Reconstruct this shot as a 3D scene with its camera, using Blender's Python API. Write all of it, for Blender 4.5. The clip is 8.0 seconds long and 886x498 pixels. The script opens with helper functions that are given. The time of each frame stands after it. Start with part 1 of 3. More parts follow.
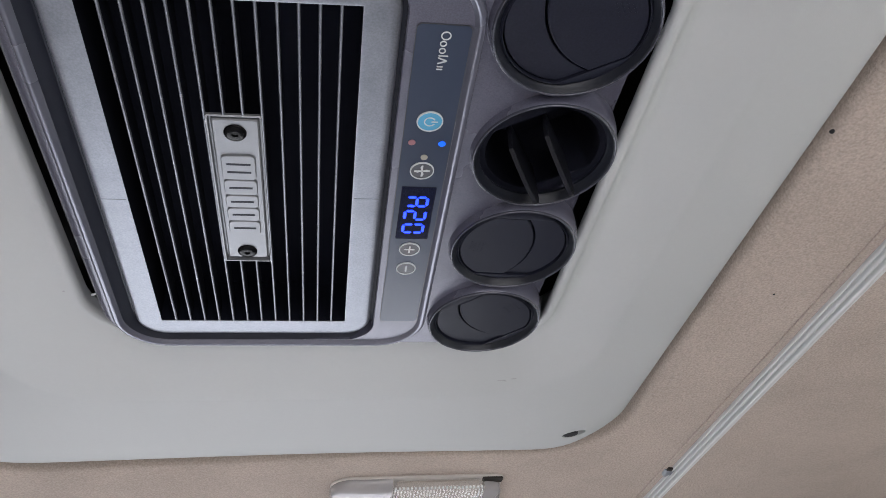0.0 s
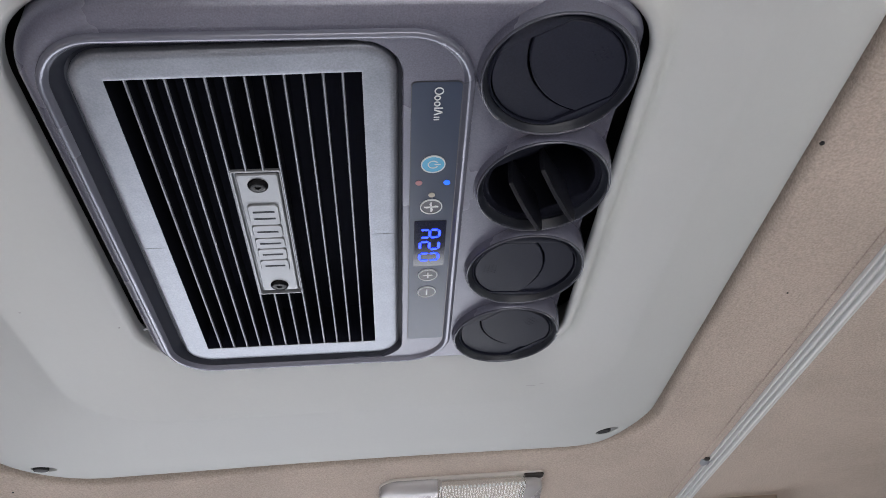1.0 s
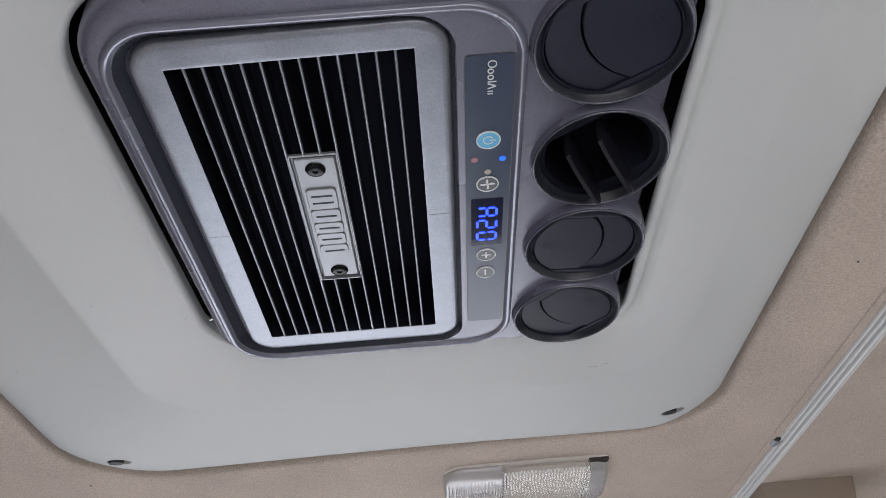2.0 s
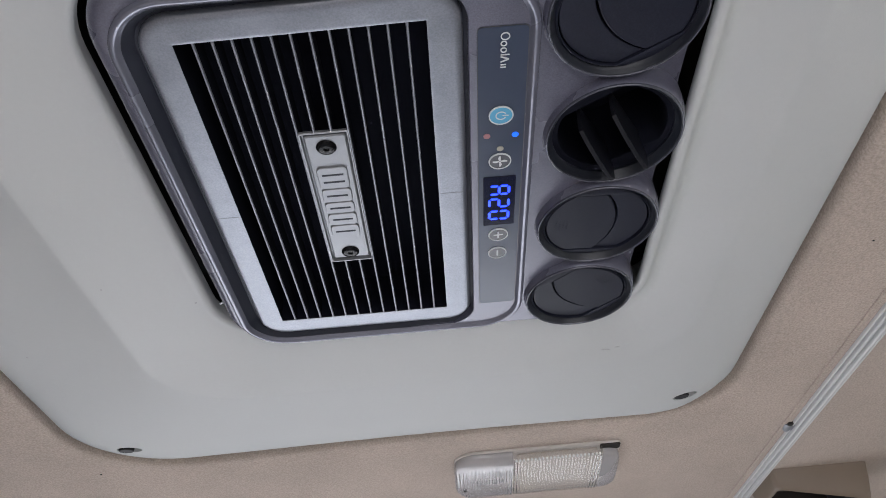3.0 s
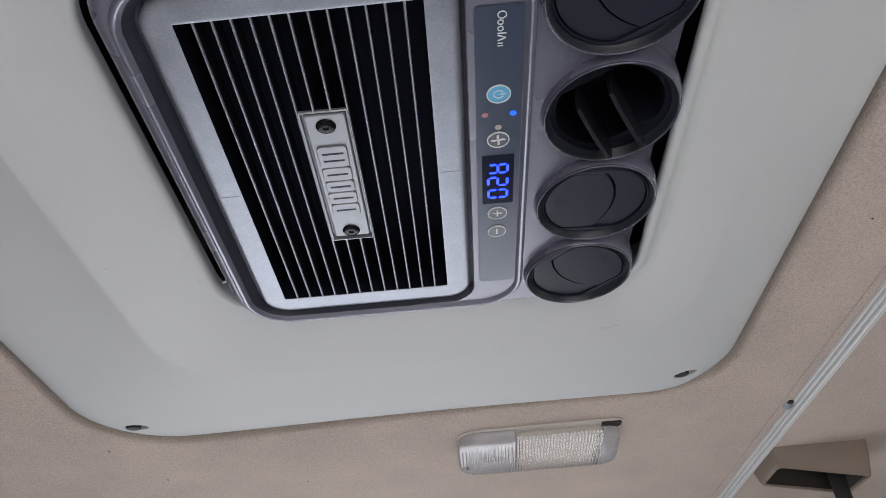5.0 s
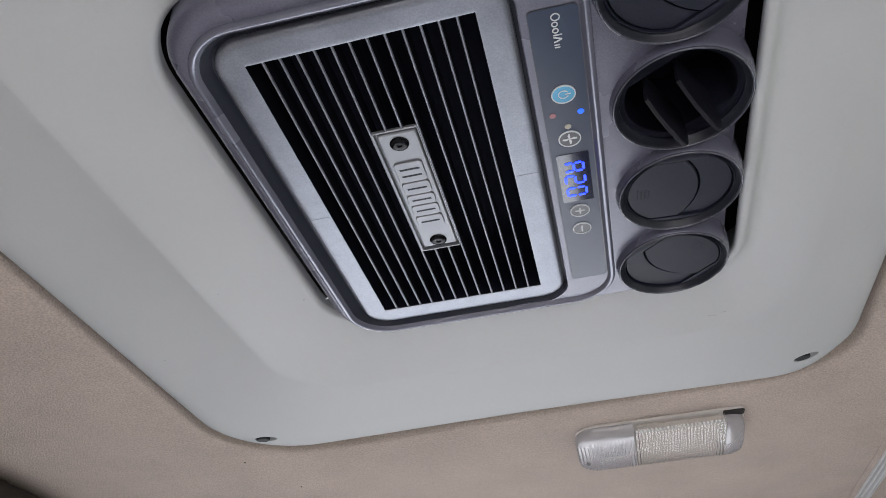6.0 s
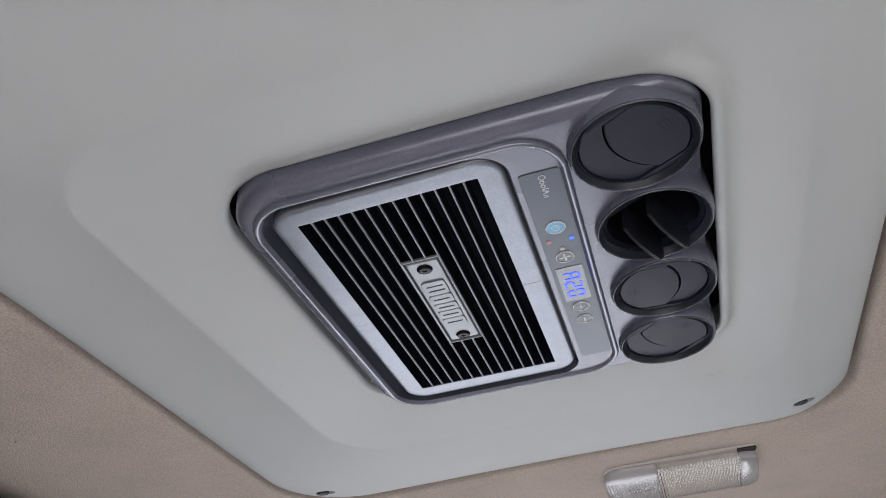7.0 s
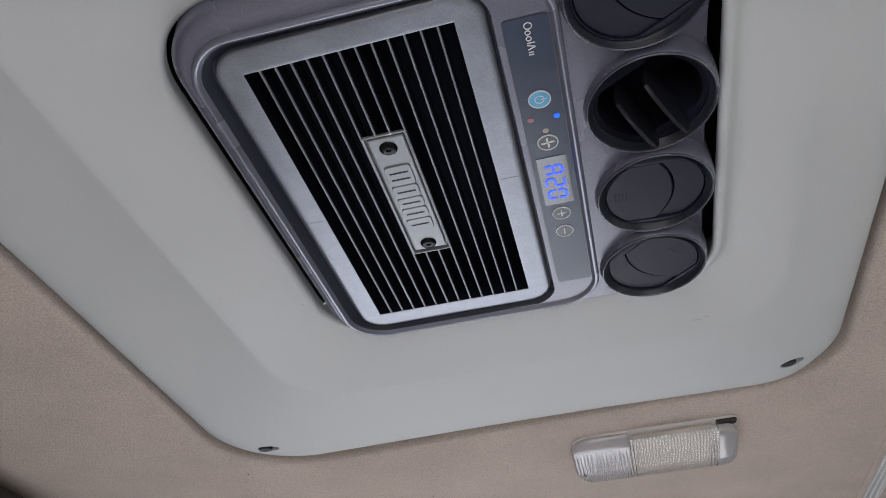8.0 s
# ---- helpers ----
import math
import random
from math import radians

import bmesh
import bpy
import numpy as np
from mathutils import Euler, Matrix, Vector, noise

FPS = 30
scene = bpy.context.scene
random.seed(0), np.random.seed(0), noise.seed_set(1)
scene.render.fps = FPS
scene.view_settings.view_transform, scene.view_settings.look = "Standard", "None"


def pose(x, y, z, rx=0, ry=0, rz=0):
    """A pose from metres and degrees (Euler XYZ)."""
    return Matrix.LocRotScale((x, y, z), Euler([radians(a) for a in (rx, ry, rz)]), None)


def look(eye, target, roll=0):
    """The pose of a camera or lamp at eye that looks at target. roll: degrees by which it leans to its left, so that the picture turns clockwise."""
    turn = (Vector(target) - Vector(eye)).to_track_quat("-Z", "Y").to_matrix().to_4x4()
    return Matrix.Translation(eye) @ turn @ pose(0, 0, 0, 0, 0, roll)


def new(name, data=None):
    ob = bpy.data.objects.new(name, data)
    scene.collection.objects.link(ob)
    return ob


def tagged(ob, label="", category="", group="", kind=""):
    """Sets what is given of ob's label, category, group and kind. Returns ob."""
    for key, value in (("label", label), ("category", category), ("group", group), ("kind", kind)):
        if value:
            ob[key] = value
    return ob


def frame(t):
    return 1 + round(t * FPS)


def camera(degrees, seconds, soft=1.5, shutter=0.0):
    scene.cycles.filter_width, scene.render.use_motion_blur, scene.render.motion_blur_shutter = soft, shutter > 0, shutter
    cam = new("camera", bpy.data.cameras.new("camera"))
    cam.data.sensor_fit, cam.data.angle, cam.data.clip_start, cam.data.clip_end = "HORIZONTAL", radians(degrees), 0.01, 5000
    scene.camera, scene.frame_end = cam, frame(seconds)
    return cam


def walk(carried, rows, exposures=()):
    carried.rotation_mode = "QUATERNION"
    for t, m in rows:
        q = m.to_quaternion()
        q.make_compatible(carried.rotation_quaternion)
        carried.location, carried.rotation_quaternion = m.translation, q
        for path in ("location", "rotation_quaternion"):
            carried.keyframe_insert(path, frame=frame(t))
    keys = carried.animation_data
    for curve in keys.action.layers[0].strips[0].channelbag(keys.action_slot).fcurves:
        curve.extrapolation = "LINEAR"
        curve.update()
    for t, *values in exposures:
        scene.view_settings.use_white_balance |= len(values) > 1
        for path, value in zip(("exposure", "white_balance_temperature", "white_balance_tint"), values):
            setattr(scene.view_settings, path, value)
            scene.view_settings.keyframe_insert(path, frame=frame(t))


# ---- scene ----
cam = camera(58.2, 8.0, soft=0.6)
PATH = [
    (0, (-0.062, -0.376, 1.477), (0.236, 1.201, 2.669), -5.4),
    (0.5, (-0.042, -0.407, 1.481), (0.236, 1.182, 2.663), -5.9),
    (1, (-0.041, -0.425, 1.474), (0.126, 1.185, 2.649), -5.8),
    (1.5, (-0.046, -0.423, 1.473), (0.016, 1.191, 2.653), -5.4),
    (1.7, (-0.045, -0.42, 1.47), (-0.006, 1.194, 2.65), -5.2),
    (2.8, (-0.05, -0.41, 1.46), (-0.019, 1.21, 2.633), -5.3),
    (3, (-0.051, -0.407, 1.46), (-0.029, 1.215, 2.63), -5.4),
    (3.5, (-0.05, -0.41, 1.461), (-0.04, 1.221, 2.619), -5.2),
    (4, (-0.05, -0.407, 1.461), (-0.043, 1.232, 2.607), -5.2),
    (4.5, (-0.048, -0.409, 1.46), (-0.044, 1.237, 2.595), -5.0),
    (4.7, (-0.048, -0.41, 1.458), (-0.042, 1.237, 2.593), -5.1),
    (5.8, (-0.027, -0.409, 1.447), (-0.2, 1.221, 2.593), -4.0),
    (6, (-0.018, -0.418, 1.451), (-0.324, 1.19, 2.6), -3.7),
    (6.5, (0.007, -0.479, 1.444), (-0.39, 1.096, 2.611), -4.3),
    (6.8, (0.016, -0.524, 1.447), (-0.393, 1.047, 2.615), -4.8),
    (7, (0.029, -0.542, 1.448), (-0.37, 1.028, 2.622), -5.0),
    (7.5, (0.031, -0.497, 1.437), (-0.318, 1.052, 2.653), -4.2),
    (7.8, (0.014, -0.444, 1.42), (-0.319, 1.102, 2.646), -3.5),
    (8, (-0.002, -0.425, 1.411), (-0.318, 1.126, 2.634), -3.6),
]
walk(cam, [(t, look(eye, target, roll)) for t, eye, target, roll in PATH],
     [(0, 0.06), (1.0, 0.04), (3.0, 0.0), (4.5, 0.0), (6.0, 0.0), (6.5, 0.02), (7.0, -0.11), (7.5, -0.13), (8.0, -0.16)])


# ---- world and light ----
world = bpy.data.worlds.new("world")
scene.world = world
world.use_nodes = True
wn = world.node_tree.nodes
sky = wn.new("ShaderNodeTexSky")
sky.sky_type = "NISHITA"
sky.sun_disc = False
sky.sun_elevation = radians(30)
sky.sun_rotation = radians(79)
sky.air_density, sky.dust_density = 1.0, 3.0
world.node_tree.links.new(sky.outputs[0], wn["Background"].inputs[0])
wn["Background"].inputs[1].default_value = 0.1
sun = new("sun", bpy.data.lights.new("sun", "SUN"))
sun.data.energy, sun.data.angle, sun.data.color = 3.9, radians(4), (1.0, 0.97, 0.93)
sun.matrix_basis = look((3, 0.6, 2.75), (0, 0, 1))


def window_light(name, centre, target, width, height, watts, color=(0.89, 0.92, 1.0)):
    """Daylight that enters through one window opening."""
    ob = new(name, bpy.data.lights.new(name, "AREA"))
    ob.data.shape, ob.data.size, ob.data.size_y = "RECTANGLE", width, height
    ob.data.energy, ob.data.color = watts, color
    ob.matrix_basis = look(centre, target)
    return ob


CEIL = 1.812
X0, X1, Y0, Y1 = -1.30, 1.55, -1.15, 1.25
window_light("windscreen_light", (X1 - 0.02, 0, 1.17), (0, 0, 1.17), 1.8, 0.58, 1.9, (0.90, 1.0, 0.90))
# lamp reaches lower than a cab window would, added to brighten low reflections
window_light("side_window_light", (-0.41, Y1 - 0.02, 0.94), (-0.41, 0, 0.94), 0.88, 1.02, 9.3)
window_light("other_side_window_light", (0.3, Y0 + 0.02, 1.10), (0.3, 0, 1.10), 1.15, 0.70, 8.0, (0.985, 0.965, 0.985))
window_light("quarter_window_light", (0.15, Y1 - 0.02, 1.19), (0.15, 0, 1.19), 0.23, 0.52, 1.2)
scene.view_settings.exposure = 0.0

# ---- materials ----


def material(name, color, rough=0.5, metal=0.0, vary=0.08, vary_scale=6.0, grain=0.0, grain_scale=900.0, bump=0.0, bump_scale=900.0,
             rough_vary=0.08, coat=0.0, trans=0.0, specular=0.5):
    """A procedural surface: base colour varied at two scales, fine relief and uneven gloss."""
    m = bpy.data.materials.new(name)
    m.use_nodes = True
    nt = m.node_tree
    n, l = nt.nodes, nt.links
    b = n["Principled BSDF"]
    tc = n.new("ShaderNodeTexCoord")
    big = n.new("ShaderNodeTexNoise")
    big.inputs["Scale"].default_value, big.inputs["Detail"].default_value = vary_scale, 5
    small = n.new("ShaderNodeTexNoise")
    small.inputs["Scale"].default_value, small.inputs["Detail"].default_value = grain_scale, 3
    fine = n.new("ShaderNodeTexNoise")
    fine.inputs["Scale"].default_value, fine.inputs["Detail"].default_value = bump_scale, 2
    for t in (big, small, fine):
        l.new(tc.outputs["Object"], t.inputs["Vector"])
    add = n.new("ShaderNodeMath")
    add.operation = "MULTIPLY_ADD"
    l.new(big.outputs[0], add.inputs[0])
    add.inputs[1].default_value, add.inputs[2].default_value = 2 * vary, 1 - vary
    add2 = n.new("ShaderNodeMath")
    add2.operation = "MULTIPLY_ADD"
    l.new(small.outputs[0], add2.inputs[0])
    add2.inputs[1].default_value, add2.inputs[2].default_value = 2 * grain, 1 - grain
    mul = n.new("ShaderNodeMath")
    mul.operation = "MULTIPLY"
    l.new(add.outputs[0], mul.inputs[0])
    l.new(add2.outputs[0], mul.inputs[1])
    mix = n.new("ShaderNodeVectorMath")
    mix.operation = "SCALE"
    mix.inputs[0].default_value = color
    l.new(mul.outputs[0], mix.inputs["Scale"])
    l.new(mix.outputs[0], b.inputs["Base Color"])
    rr_ = n.new("ShaderNodeMath")
    rr_.operation = "MULTIPLY_ADD"
    l.new(big.outputs[0], rr_.inputs[0])
    rr_.inputs[1].default_value, rr_.inputs[2].default_value = 2 * rough_vary, rough - rough_vary
    l.new(rr_.outputs[0], b.inputs["Roughness"])
    b.inputs["Metallic"].default_value = metal
    b.inputs["Coat Weight"].default_value = coat
    b.inputs["Transmission Weight"].default_value = trans
    b.inputs["Specular IOR Level"].default_value = specular
    if bump:
        bp = n.new("ShaderNodeBump")
        bp.inputs["Strength"].default_value, bp.inputs["Distance"].default_value = bump, 0.001
        l.new(fine.outputs[0], bp.inputs["Height"])
        l.new(bp.outputs[0], b.inputs["Normal"])
    return m


def glowing(name, color, strength, base=(0.02, 0.02, 0.02)):
    m = bpy.data.materials.new(name)
    m.use_nodes = True
    b = m.node_tree.nodes["Principled BSDF"]
    b.inputs["Base Color"].default_value = (*base, 1)
    b.inputs["Emission Color"].default_value = (*color, 1)
    b.inputs["Emission Strength"].default_value = strength
    b.inputs["Roughness"].default_value = 0.3
    return m


M_PANEL = material("pale_grey_moulding", (0.520, 0.538, 0.534), 0.52, specular=0.35, vary=0.05, vary_scale=5, grain=0.02, grain_scale=300, bump=0.06, bump_scale=1200)
M_FELT = material("beige_headliner_felt", (0.475, 0.404, 0.349), 0.95, vary=0.16, vary_scale=11, grain=0.42, grain_scale=520, bump=1.0, bump_scale=400, specular=0.15)
M_DARK = material("charcoal_plastic", (0.130, 0.131, 0.178), 0.27, metal=0.20, rough_vary=0.03, specular=1.0, vary=0.10, vary_scale=9, grain=0.35, grain_scale=1100, bump=0.12, bump_scale=1800)
M_BEZEL = material("charcoal_satin_plastic", (0.175, 0.181, 0.230), 0.25, metal=0.35, specular=1.0, vary=0.05, vary_scale=12, bump=0.03, bump_scale=1500)
M_VENT = material("near_black_vent_plastic", (0.016, 0.018, 0.031), 0.44, specular=0.22, vary=0.08, vary_scale=20, grain=0.4, bump=0.1, bump_scale=2000)
M_COLLAR = material("satin_black_collar_plastic", (0.019, 0.022, 0.031), 0.36, vary=0.06, vary_scale=20, rough_vary=0.04, specular=0.30)
# lighter than the collar: its edge highlight is put into the colour
M_RIM = material("satin_vent_rim_highlight", (0.075, 0.080, 0.105), 0.27, metal=0.2, vary=0.06, vary_scale=30, rough_vary=0.03, specular=0.8)
M_BLACK = material("black_matt_plastic", (0.012, 0.012, 0.014), 0.55, vary=0.1, vary_scale=30)
M_BLADE = material("gloss_black_vent_blade", (0.012, 0.013, 0.018), 0.36, vary=0.1, vary_scale=60, rough_vary=0.04, specular=0.26)
M_SCREW = material("gloss_black_screw", (0.004, 0.004, 0.005), 0.22, vary=0.1, vary_scale=60, rough_vary=0.03, specular=0.16)
# filter mat; also the painted shade deep in grille and vents
M_FILTER_SHADE = material("black_filter_and_depth_shade", (0.008, 0.009, 0.016), 0.9, vary=0.2, vary_scale=300, specular=0.1)
M_SILVER = material("silver_grille_paint", (0.248, 0.262, 0.297), 0.36, metal=0.60, vary=0.25, vary_scale=50, grain=0.3, grain_scale=900, bump=0.05, bump_scale=1500)
M_BADGE = material("silver_badge_paint", (0.25, 0.258, 0.274), 0.38, metal=0.5, vary=0.05, vary_scale=40, grain=0.05, bump=0.05)
M_MEMBRANE = material("slate_membrane_foil", (0.056, 0.072, 0.112), 0.20, vary=0.04, vary_scale=15, bump=0.05, bump_scale=2500, rough_vary=0.02, specular=0.36)
M_SEAM = material("grey_paint_seam", (0.15, 0.155, 0.17), 0.5, metal=0.3)
M_CLIP = material("dull_grey_clip_metal", (0.30, 0.32, 0.35), 0.38, metal=0.5, vary=0.08, vary_scale=80)
M_LINE = material("dark_foil_border", (0.045, 0.048, 0.056), 0.45, specular=0.5)
M_WHITE = material("white_foil_print", (0.70, 0.72, 0.74), 0.4, vary=0.03)
M_KEY = material("grey_foil_key", (0.085, 0.090, 0.105), 0.3)
M_POWER = material("light_blue_foil_key", (0.10, 0.42, 0.66), 0.3, vary=0.05, vary_scale=60)
M_DISPLAY = material("smoked_display_window", (0.012, 0.015, 0.04), 0.08, rough_vary=0.02, specular=1.0)
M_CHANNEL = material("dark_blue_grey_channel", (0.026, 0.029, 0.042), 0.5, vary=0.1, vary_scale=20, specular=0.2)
M_DIGIT = glowing("lit_blue_segment", (0.004, 0.030, 1.0), 4.2)
M_LED_BLUE = glowing("lit_blue_led", (0.0, 0.12, 1.0), 1.1, (0.01, 0.08, 0.4))
M_LED_RED = material("unlit_red_led", (0.40, 0.17, 0.19), 0.35)
M_LED_CREAM = material("unlit_cream_led", (0.42, 0.40, 0.33), 0.35)
M_CLEAR = material("clear_lens_plastic", (0.97, 0.945, 0.91), 0.13, vary=0.02, trans=0.86, rough_vary=0.04)
M_SMOOTH = material("frosted_switch_plastic", (0.80, 0.78, 0.80), 0.13, vary=0.03, trans=0.68, rough_vary=0.03)
# near-opaque white: the clear teeth's sparkle put into the colour
M_TEETH = material("lens_teeth_painted_sparkle", (0.88, 0.88, 0.88), 0.15, vary=0.02, trans=0.05)
M_SCUFF = material("grey_scuff", (0.42, 0.42, 0.43), 0.6, vary=0.2, vary_scale=200)
M_LAMPBASE = material("beige_lamp_base", (0.62, 0.58, 0.55), 0.4, vary=0.03)
M_REFLECTOR = material("pale_lamp_reflector", (0.74, 0.67, 0.61), 0.3, vary=0.08, vary_scale=60)
M_RAIL = material("white_rail_plastic", (0.62, 0.63, 0.62), 0.35, vary=0.05, vary_scale=20)
M_BRACKET = material("beige_bracket_plastic", (0.215, 0.168, 0.128), 0.45, vary=0.05, vary_scale=20, bump=0.1)
M_WALL = material("beige_cab_lining", (0.46, 0.42, 0.39), 0.9, vary=0.06, vary_scale=4, grain=0.1, bump=0.3, specular=0.2)
M_DOOR = material("dark_grey_door_lining", (0.10, 0.098, 0.10), 0.8, vary=0.08, vary_scale=5, grain=0.1, bump=0.3, specular=0.2)
M_FLOOR = material("grey_cab_floor", (0.56, 0.55, 0.59), 0.8, vary=0.1, vary_scale=5, grain=0.1, grain_scale=200)
M_YARD = material("grey_concrete_yard", (0.45, 0.45, 0.455), 0.9, vary=0.15, vary_scale=0.8, grain=0.2, grain_scale=60)
# dark small parts and rear block; also painted shade in hollows
M_BROWN = material("dark_brown_parts_and_shade", (0.03, 0.025, 0.022), 0.85, vary=0.1, vary_scale=8, grain=0.1, bump=0.2)
M_GLASS = material("window_glass", (1, 1, 1), 0.02, vary=0.0, trans=1.0, rough_vary=0.0)

# ---- building helpers ----


def world_of(ob):
    m = ob.matrix_parent_inverse @ ob.matrix_basis
    return world_of(ob.parent) @ m if ob.parent else m


def part(name, bm, mat_, parent=None, label="", sharp=35, at=None):
    """One mesh object out of a bmesh; its coordinates stay those of the world, or of the pose at."""
    bmesh.ops.recalc_face_normals(bm, faces=bm.faces)
    me = bpy.data.meshes.new(name)
    bm.to_mesh(me)
    bm.free()
    return place(name, me, mat_, parent, label, sharp, at)


def place(name, me, mat_, parent=None, label="", sharp=35, at=None):
    if not me.materials:
        me.materials.append(mat_)
        me.polygons.foreach_set("use_smooth", [True] * len(me.polygons))
        me.set_sharp_from_angle(angle=radians(sharp))
    ob = new(name, me)
    if at is not None:
        ob.matrix_basis = at
    if parent is not None:
        ob.parent = parent
        ob.matrix_parent_inverse = world_of(parent).inverted()
    if label:
        ob["label"] = label
    return ob


def root(name, x, y, z, label, category, group="", kind=""):
    ob = new(name)
    ob.empty_display_size = 0.02
    ob.matrix_basis = pose(x, y, z)
    return tagged(ob, label, category, group, kind)


def rounded(x0, x1, y0, y1, r, n=14, m=8):
    """Points round a rectangle with rounded corners; r: one radius, or four from the corner x0 y0 on, counter-clockwise."""
    rs = r if isinstance(r, tuple) else (r,) * 4
    out = []
    corners = ((x0, y0, 1, 1, 180), (x1, y0, -1, 1, 270), (x1, y1, -1, -1, 0), (x0, y1, 1, -1, 90))
    for (cx, cy, sx, sy, a0), q in zip(corners, rs):
        out.append([(cx + sx * q + q * math.cos(radians(a0 + 90 * k / n)), cy + sy * q + q * math.sin(radians(a0 + 90 * k / n))) for k in range(n + 1)])
    pts = []
    for i in range(4):
        pts += out[i]
        (ax, ay), (bx, by) = out[i][-1], out[(i + 1) % 4][0]
        pts += [(ax + (bx - ax) * k / (m + 1), ay + (by - ay) * k / (m + 1)) for k in range(1, m + 1)]
    return pts


def circle(x, y, r, n=48):
    return [(x + r * math.cos(2 * math.pi * k / n), y + r * math.sin(2 * math.pi * k / n)) for k in range(n)]


def ring(pts, z):
    return [(x, y, z) for x, y in pts]


def loft(rings, cap0=False, cap1=False, closed=False, bm=None):
    """A skin over rings of equally many points."""
    bm = bm or bmesh.new()
    rows = [[bm.verts.new(p) for p in r] for r in rings]
    pairs = list(zip(rows, rows[1:])) + ([(rows[-1], rows[0])] if closed else [])
    for a, b in pairs:
        for i in range(len(a)):
            j = (i + 1) % len(a)
            bm.faces.new((a[i], a[j], b[j], b[i]))
    if cap0:
        bm.faces.new(rows[0])
    if cap1:
        bm.faces.new(rows[-1])
    return bm


def box(x0, x1, y0, y1, z0, z1, bevel=0.0, segments=2, bm=None):
    bm = bm or bmesh.new()
    made = bmesh.ops.create_cube(bm, size=1, matrix=Matrix.LocRotScale(((x0 + x1) / 2, (y0 + y1) / 2, (z0 + z1) / 2), None, (x1 - x0, y1 - y0, z1 - z0)))
    if bevel:
        edges = {e for v in made["verts"] for e in v.link_edges}
        bmesh.ops.bevel(bm, geom=list(edges), offset=bevel, segments=segments, affect="EDGES", profile=0.5)
    return bm


def slab(pts, z0, z1, edge=0.0, bm=None):
    """A flat plate over an outline, its lower face (the one seen from below, at z0) with a small chamfer."""
    cx, cy = sum(p[0] for p in pts) / len(pts), sum(p[1] for p in pts) / len(pts)

    def inset(d):
        out = []
        for x, y in pts:
            r = math.hypot(x - cx, y - cy) or 1
            out.append((x - (x - cx) / r * d, y - (y - cy) / r * d))
        return out
    rings = [ring(pts, z1), ring(pts, z0 + edge), ring(inset(edge), z0)] if edge else [ring(pts, z1), ring(pts, z0)]
    return loft(rings, True, True, bm=bm)


def bar(ax, ay, bx, by, w, z0, z1, bm=None):
    """A straight bar with mitred tips from a to b."""
    bm = bm or bmesh.new()
    dx, dy = bx - ax, by - ay
    q = math.hypot(dx, dy)
    dx, dy = dx / q, dy / q
    h = w / 2
    pts = [(ax, ay), (ax + dx * h - dy * h, ay + dy * h + dx * h), (bx - dx * h - dy * h, by - dy * h + dx * h), (bx, by),
           (bx - dx * h + dy * h, by - dy * h - dx * h), (ax + dx * h + dy * h, ay + dy * h - dx * h)]
    return loft([ring(pts, z1), ring(pts, z0)], True, True, bm=bm)


def mixp(a, b, f):
    return tuple(p + (q - p) * f for p, q in zip(a, b))


def smooth(a, b, v):
    f = min(1, max(0, (v - a) / (b - a)))
    return f * f * (3 - 2 * f)


# ---- the cab's shell ----


def structure(name, bm, mat_, label, category, sharp=35):
    return tagged(part(name, bm, mat_, None, label, sharp), label, category, "", "structure")


def wall_with_window(name, axis, at, thick, lo, hi, w0, w1, z0, z1, label, mat_=None):
    """A wall with an opening through it: axis 'x' stands at x = at, axis 'y' at y = at."""
    bm = bmesh.new()

    def piece(a0, a1, b0, b1):
        if axis == "x":
            box(at, at + thick, a0, a1, b0, b1, bm=bm)
        else:
            box(a0, a1, at, at + thick, b0, b1, bm=bm)
    piece(lo, w0, 0, 2.1)
    piece(w1, hi, 0, 2.1)
    piece(w0, w1, 0, z0)
    piece(w0, w1, z1, 2.1)
    return structure(name, bm, mat_ or M_WALL, label, "wall")


structure("floor", box(X0 - 0.06, X1 + 0.06, Y0 - 0.06, Y1 + 0.06, -0.05, 0), M_FLOOR, "grey rubber floor of the truck cab", "floor")
structure("wall_rear", box(X0 - 0.06, X0, Y0 - 0.06, Y1 + 0.06, 0, 2.1), M_WALL, "plain beige lined rear wall of the cab", "wall")
wall_with_window("wall_front", "x", X1, 0.06, Y0 - 0.06, Y1 + 0.06, -0.92, 0.92, 0.87, 1.47, "cab front wall round the windscreen opening")
# opening lowered to match its lamp
wall_with_window("wall_side_a", "y", Y1, 0.06, X0, X1, -0.86, 0.27, 0.42, 1.46, "dark grey lined cab side wall with window opening", M_DOOR)
wall_with_window("wall_side_b", "y", Y0 - 0.06, 0.06, X0, X1, -0.3, 0.9, 0.74, 1.46, "beige lined cab side wall with window opening")
# unseen block, added so the display and foil reflect something dark
structure("reflection_block", box(0.03, 0.27, Y1, Y1 + 0.039, 0.42, 0.92), M_DOOR, "unseen dark grey block added under the side window to darken reflections", "sill")
for nm, b in (("window_1", box(X1 + 0.04, X1 + 0.045, -0.92, 0.92, 0.87, 1.47)), ("window_2", box(-0.86, 0.27, Y1 + 0.04, Y1 + 0.045, 0.42, 1.46)),
              ("window_3", box(-0.3, 0.9, Y0 - 0.045, Y0 - 0.04, 0.74, 1.46))):
    structure(nm, b, M_GLASS, "clear glass pane of the truck cab", "window").visible_shadow = False

# ground outside
structure("ground", box(-60, 60, -60, 60, -0.154, -0.054), M_YARD, "grey concrete yard outside the cab", "ground")

# headliner with the opening for the hatch moulding; its edge rolls up into the gap
PX0, PX1, PY0, PY1 = -0.434, 0.2455, -0.415, 0.4170
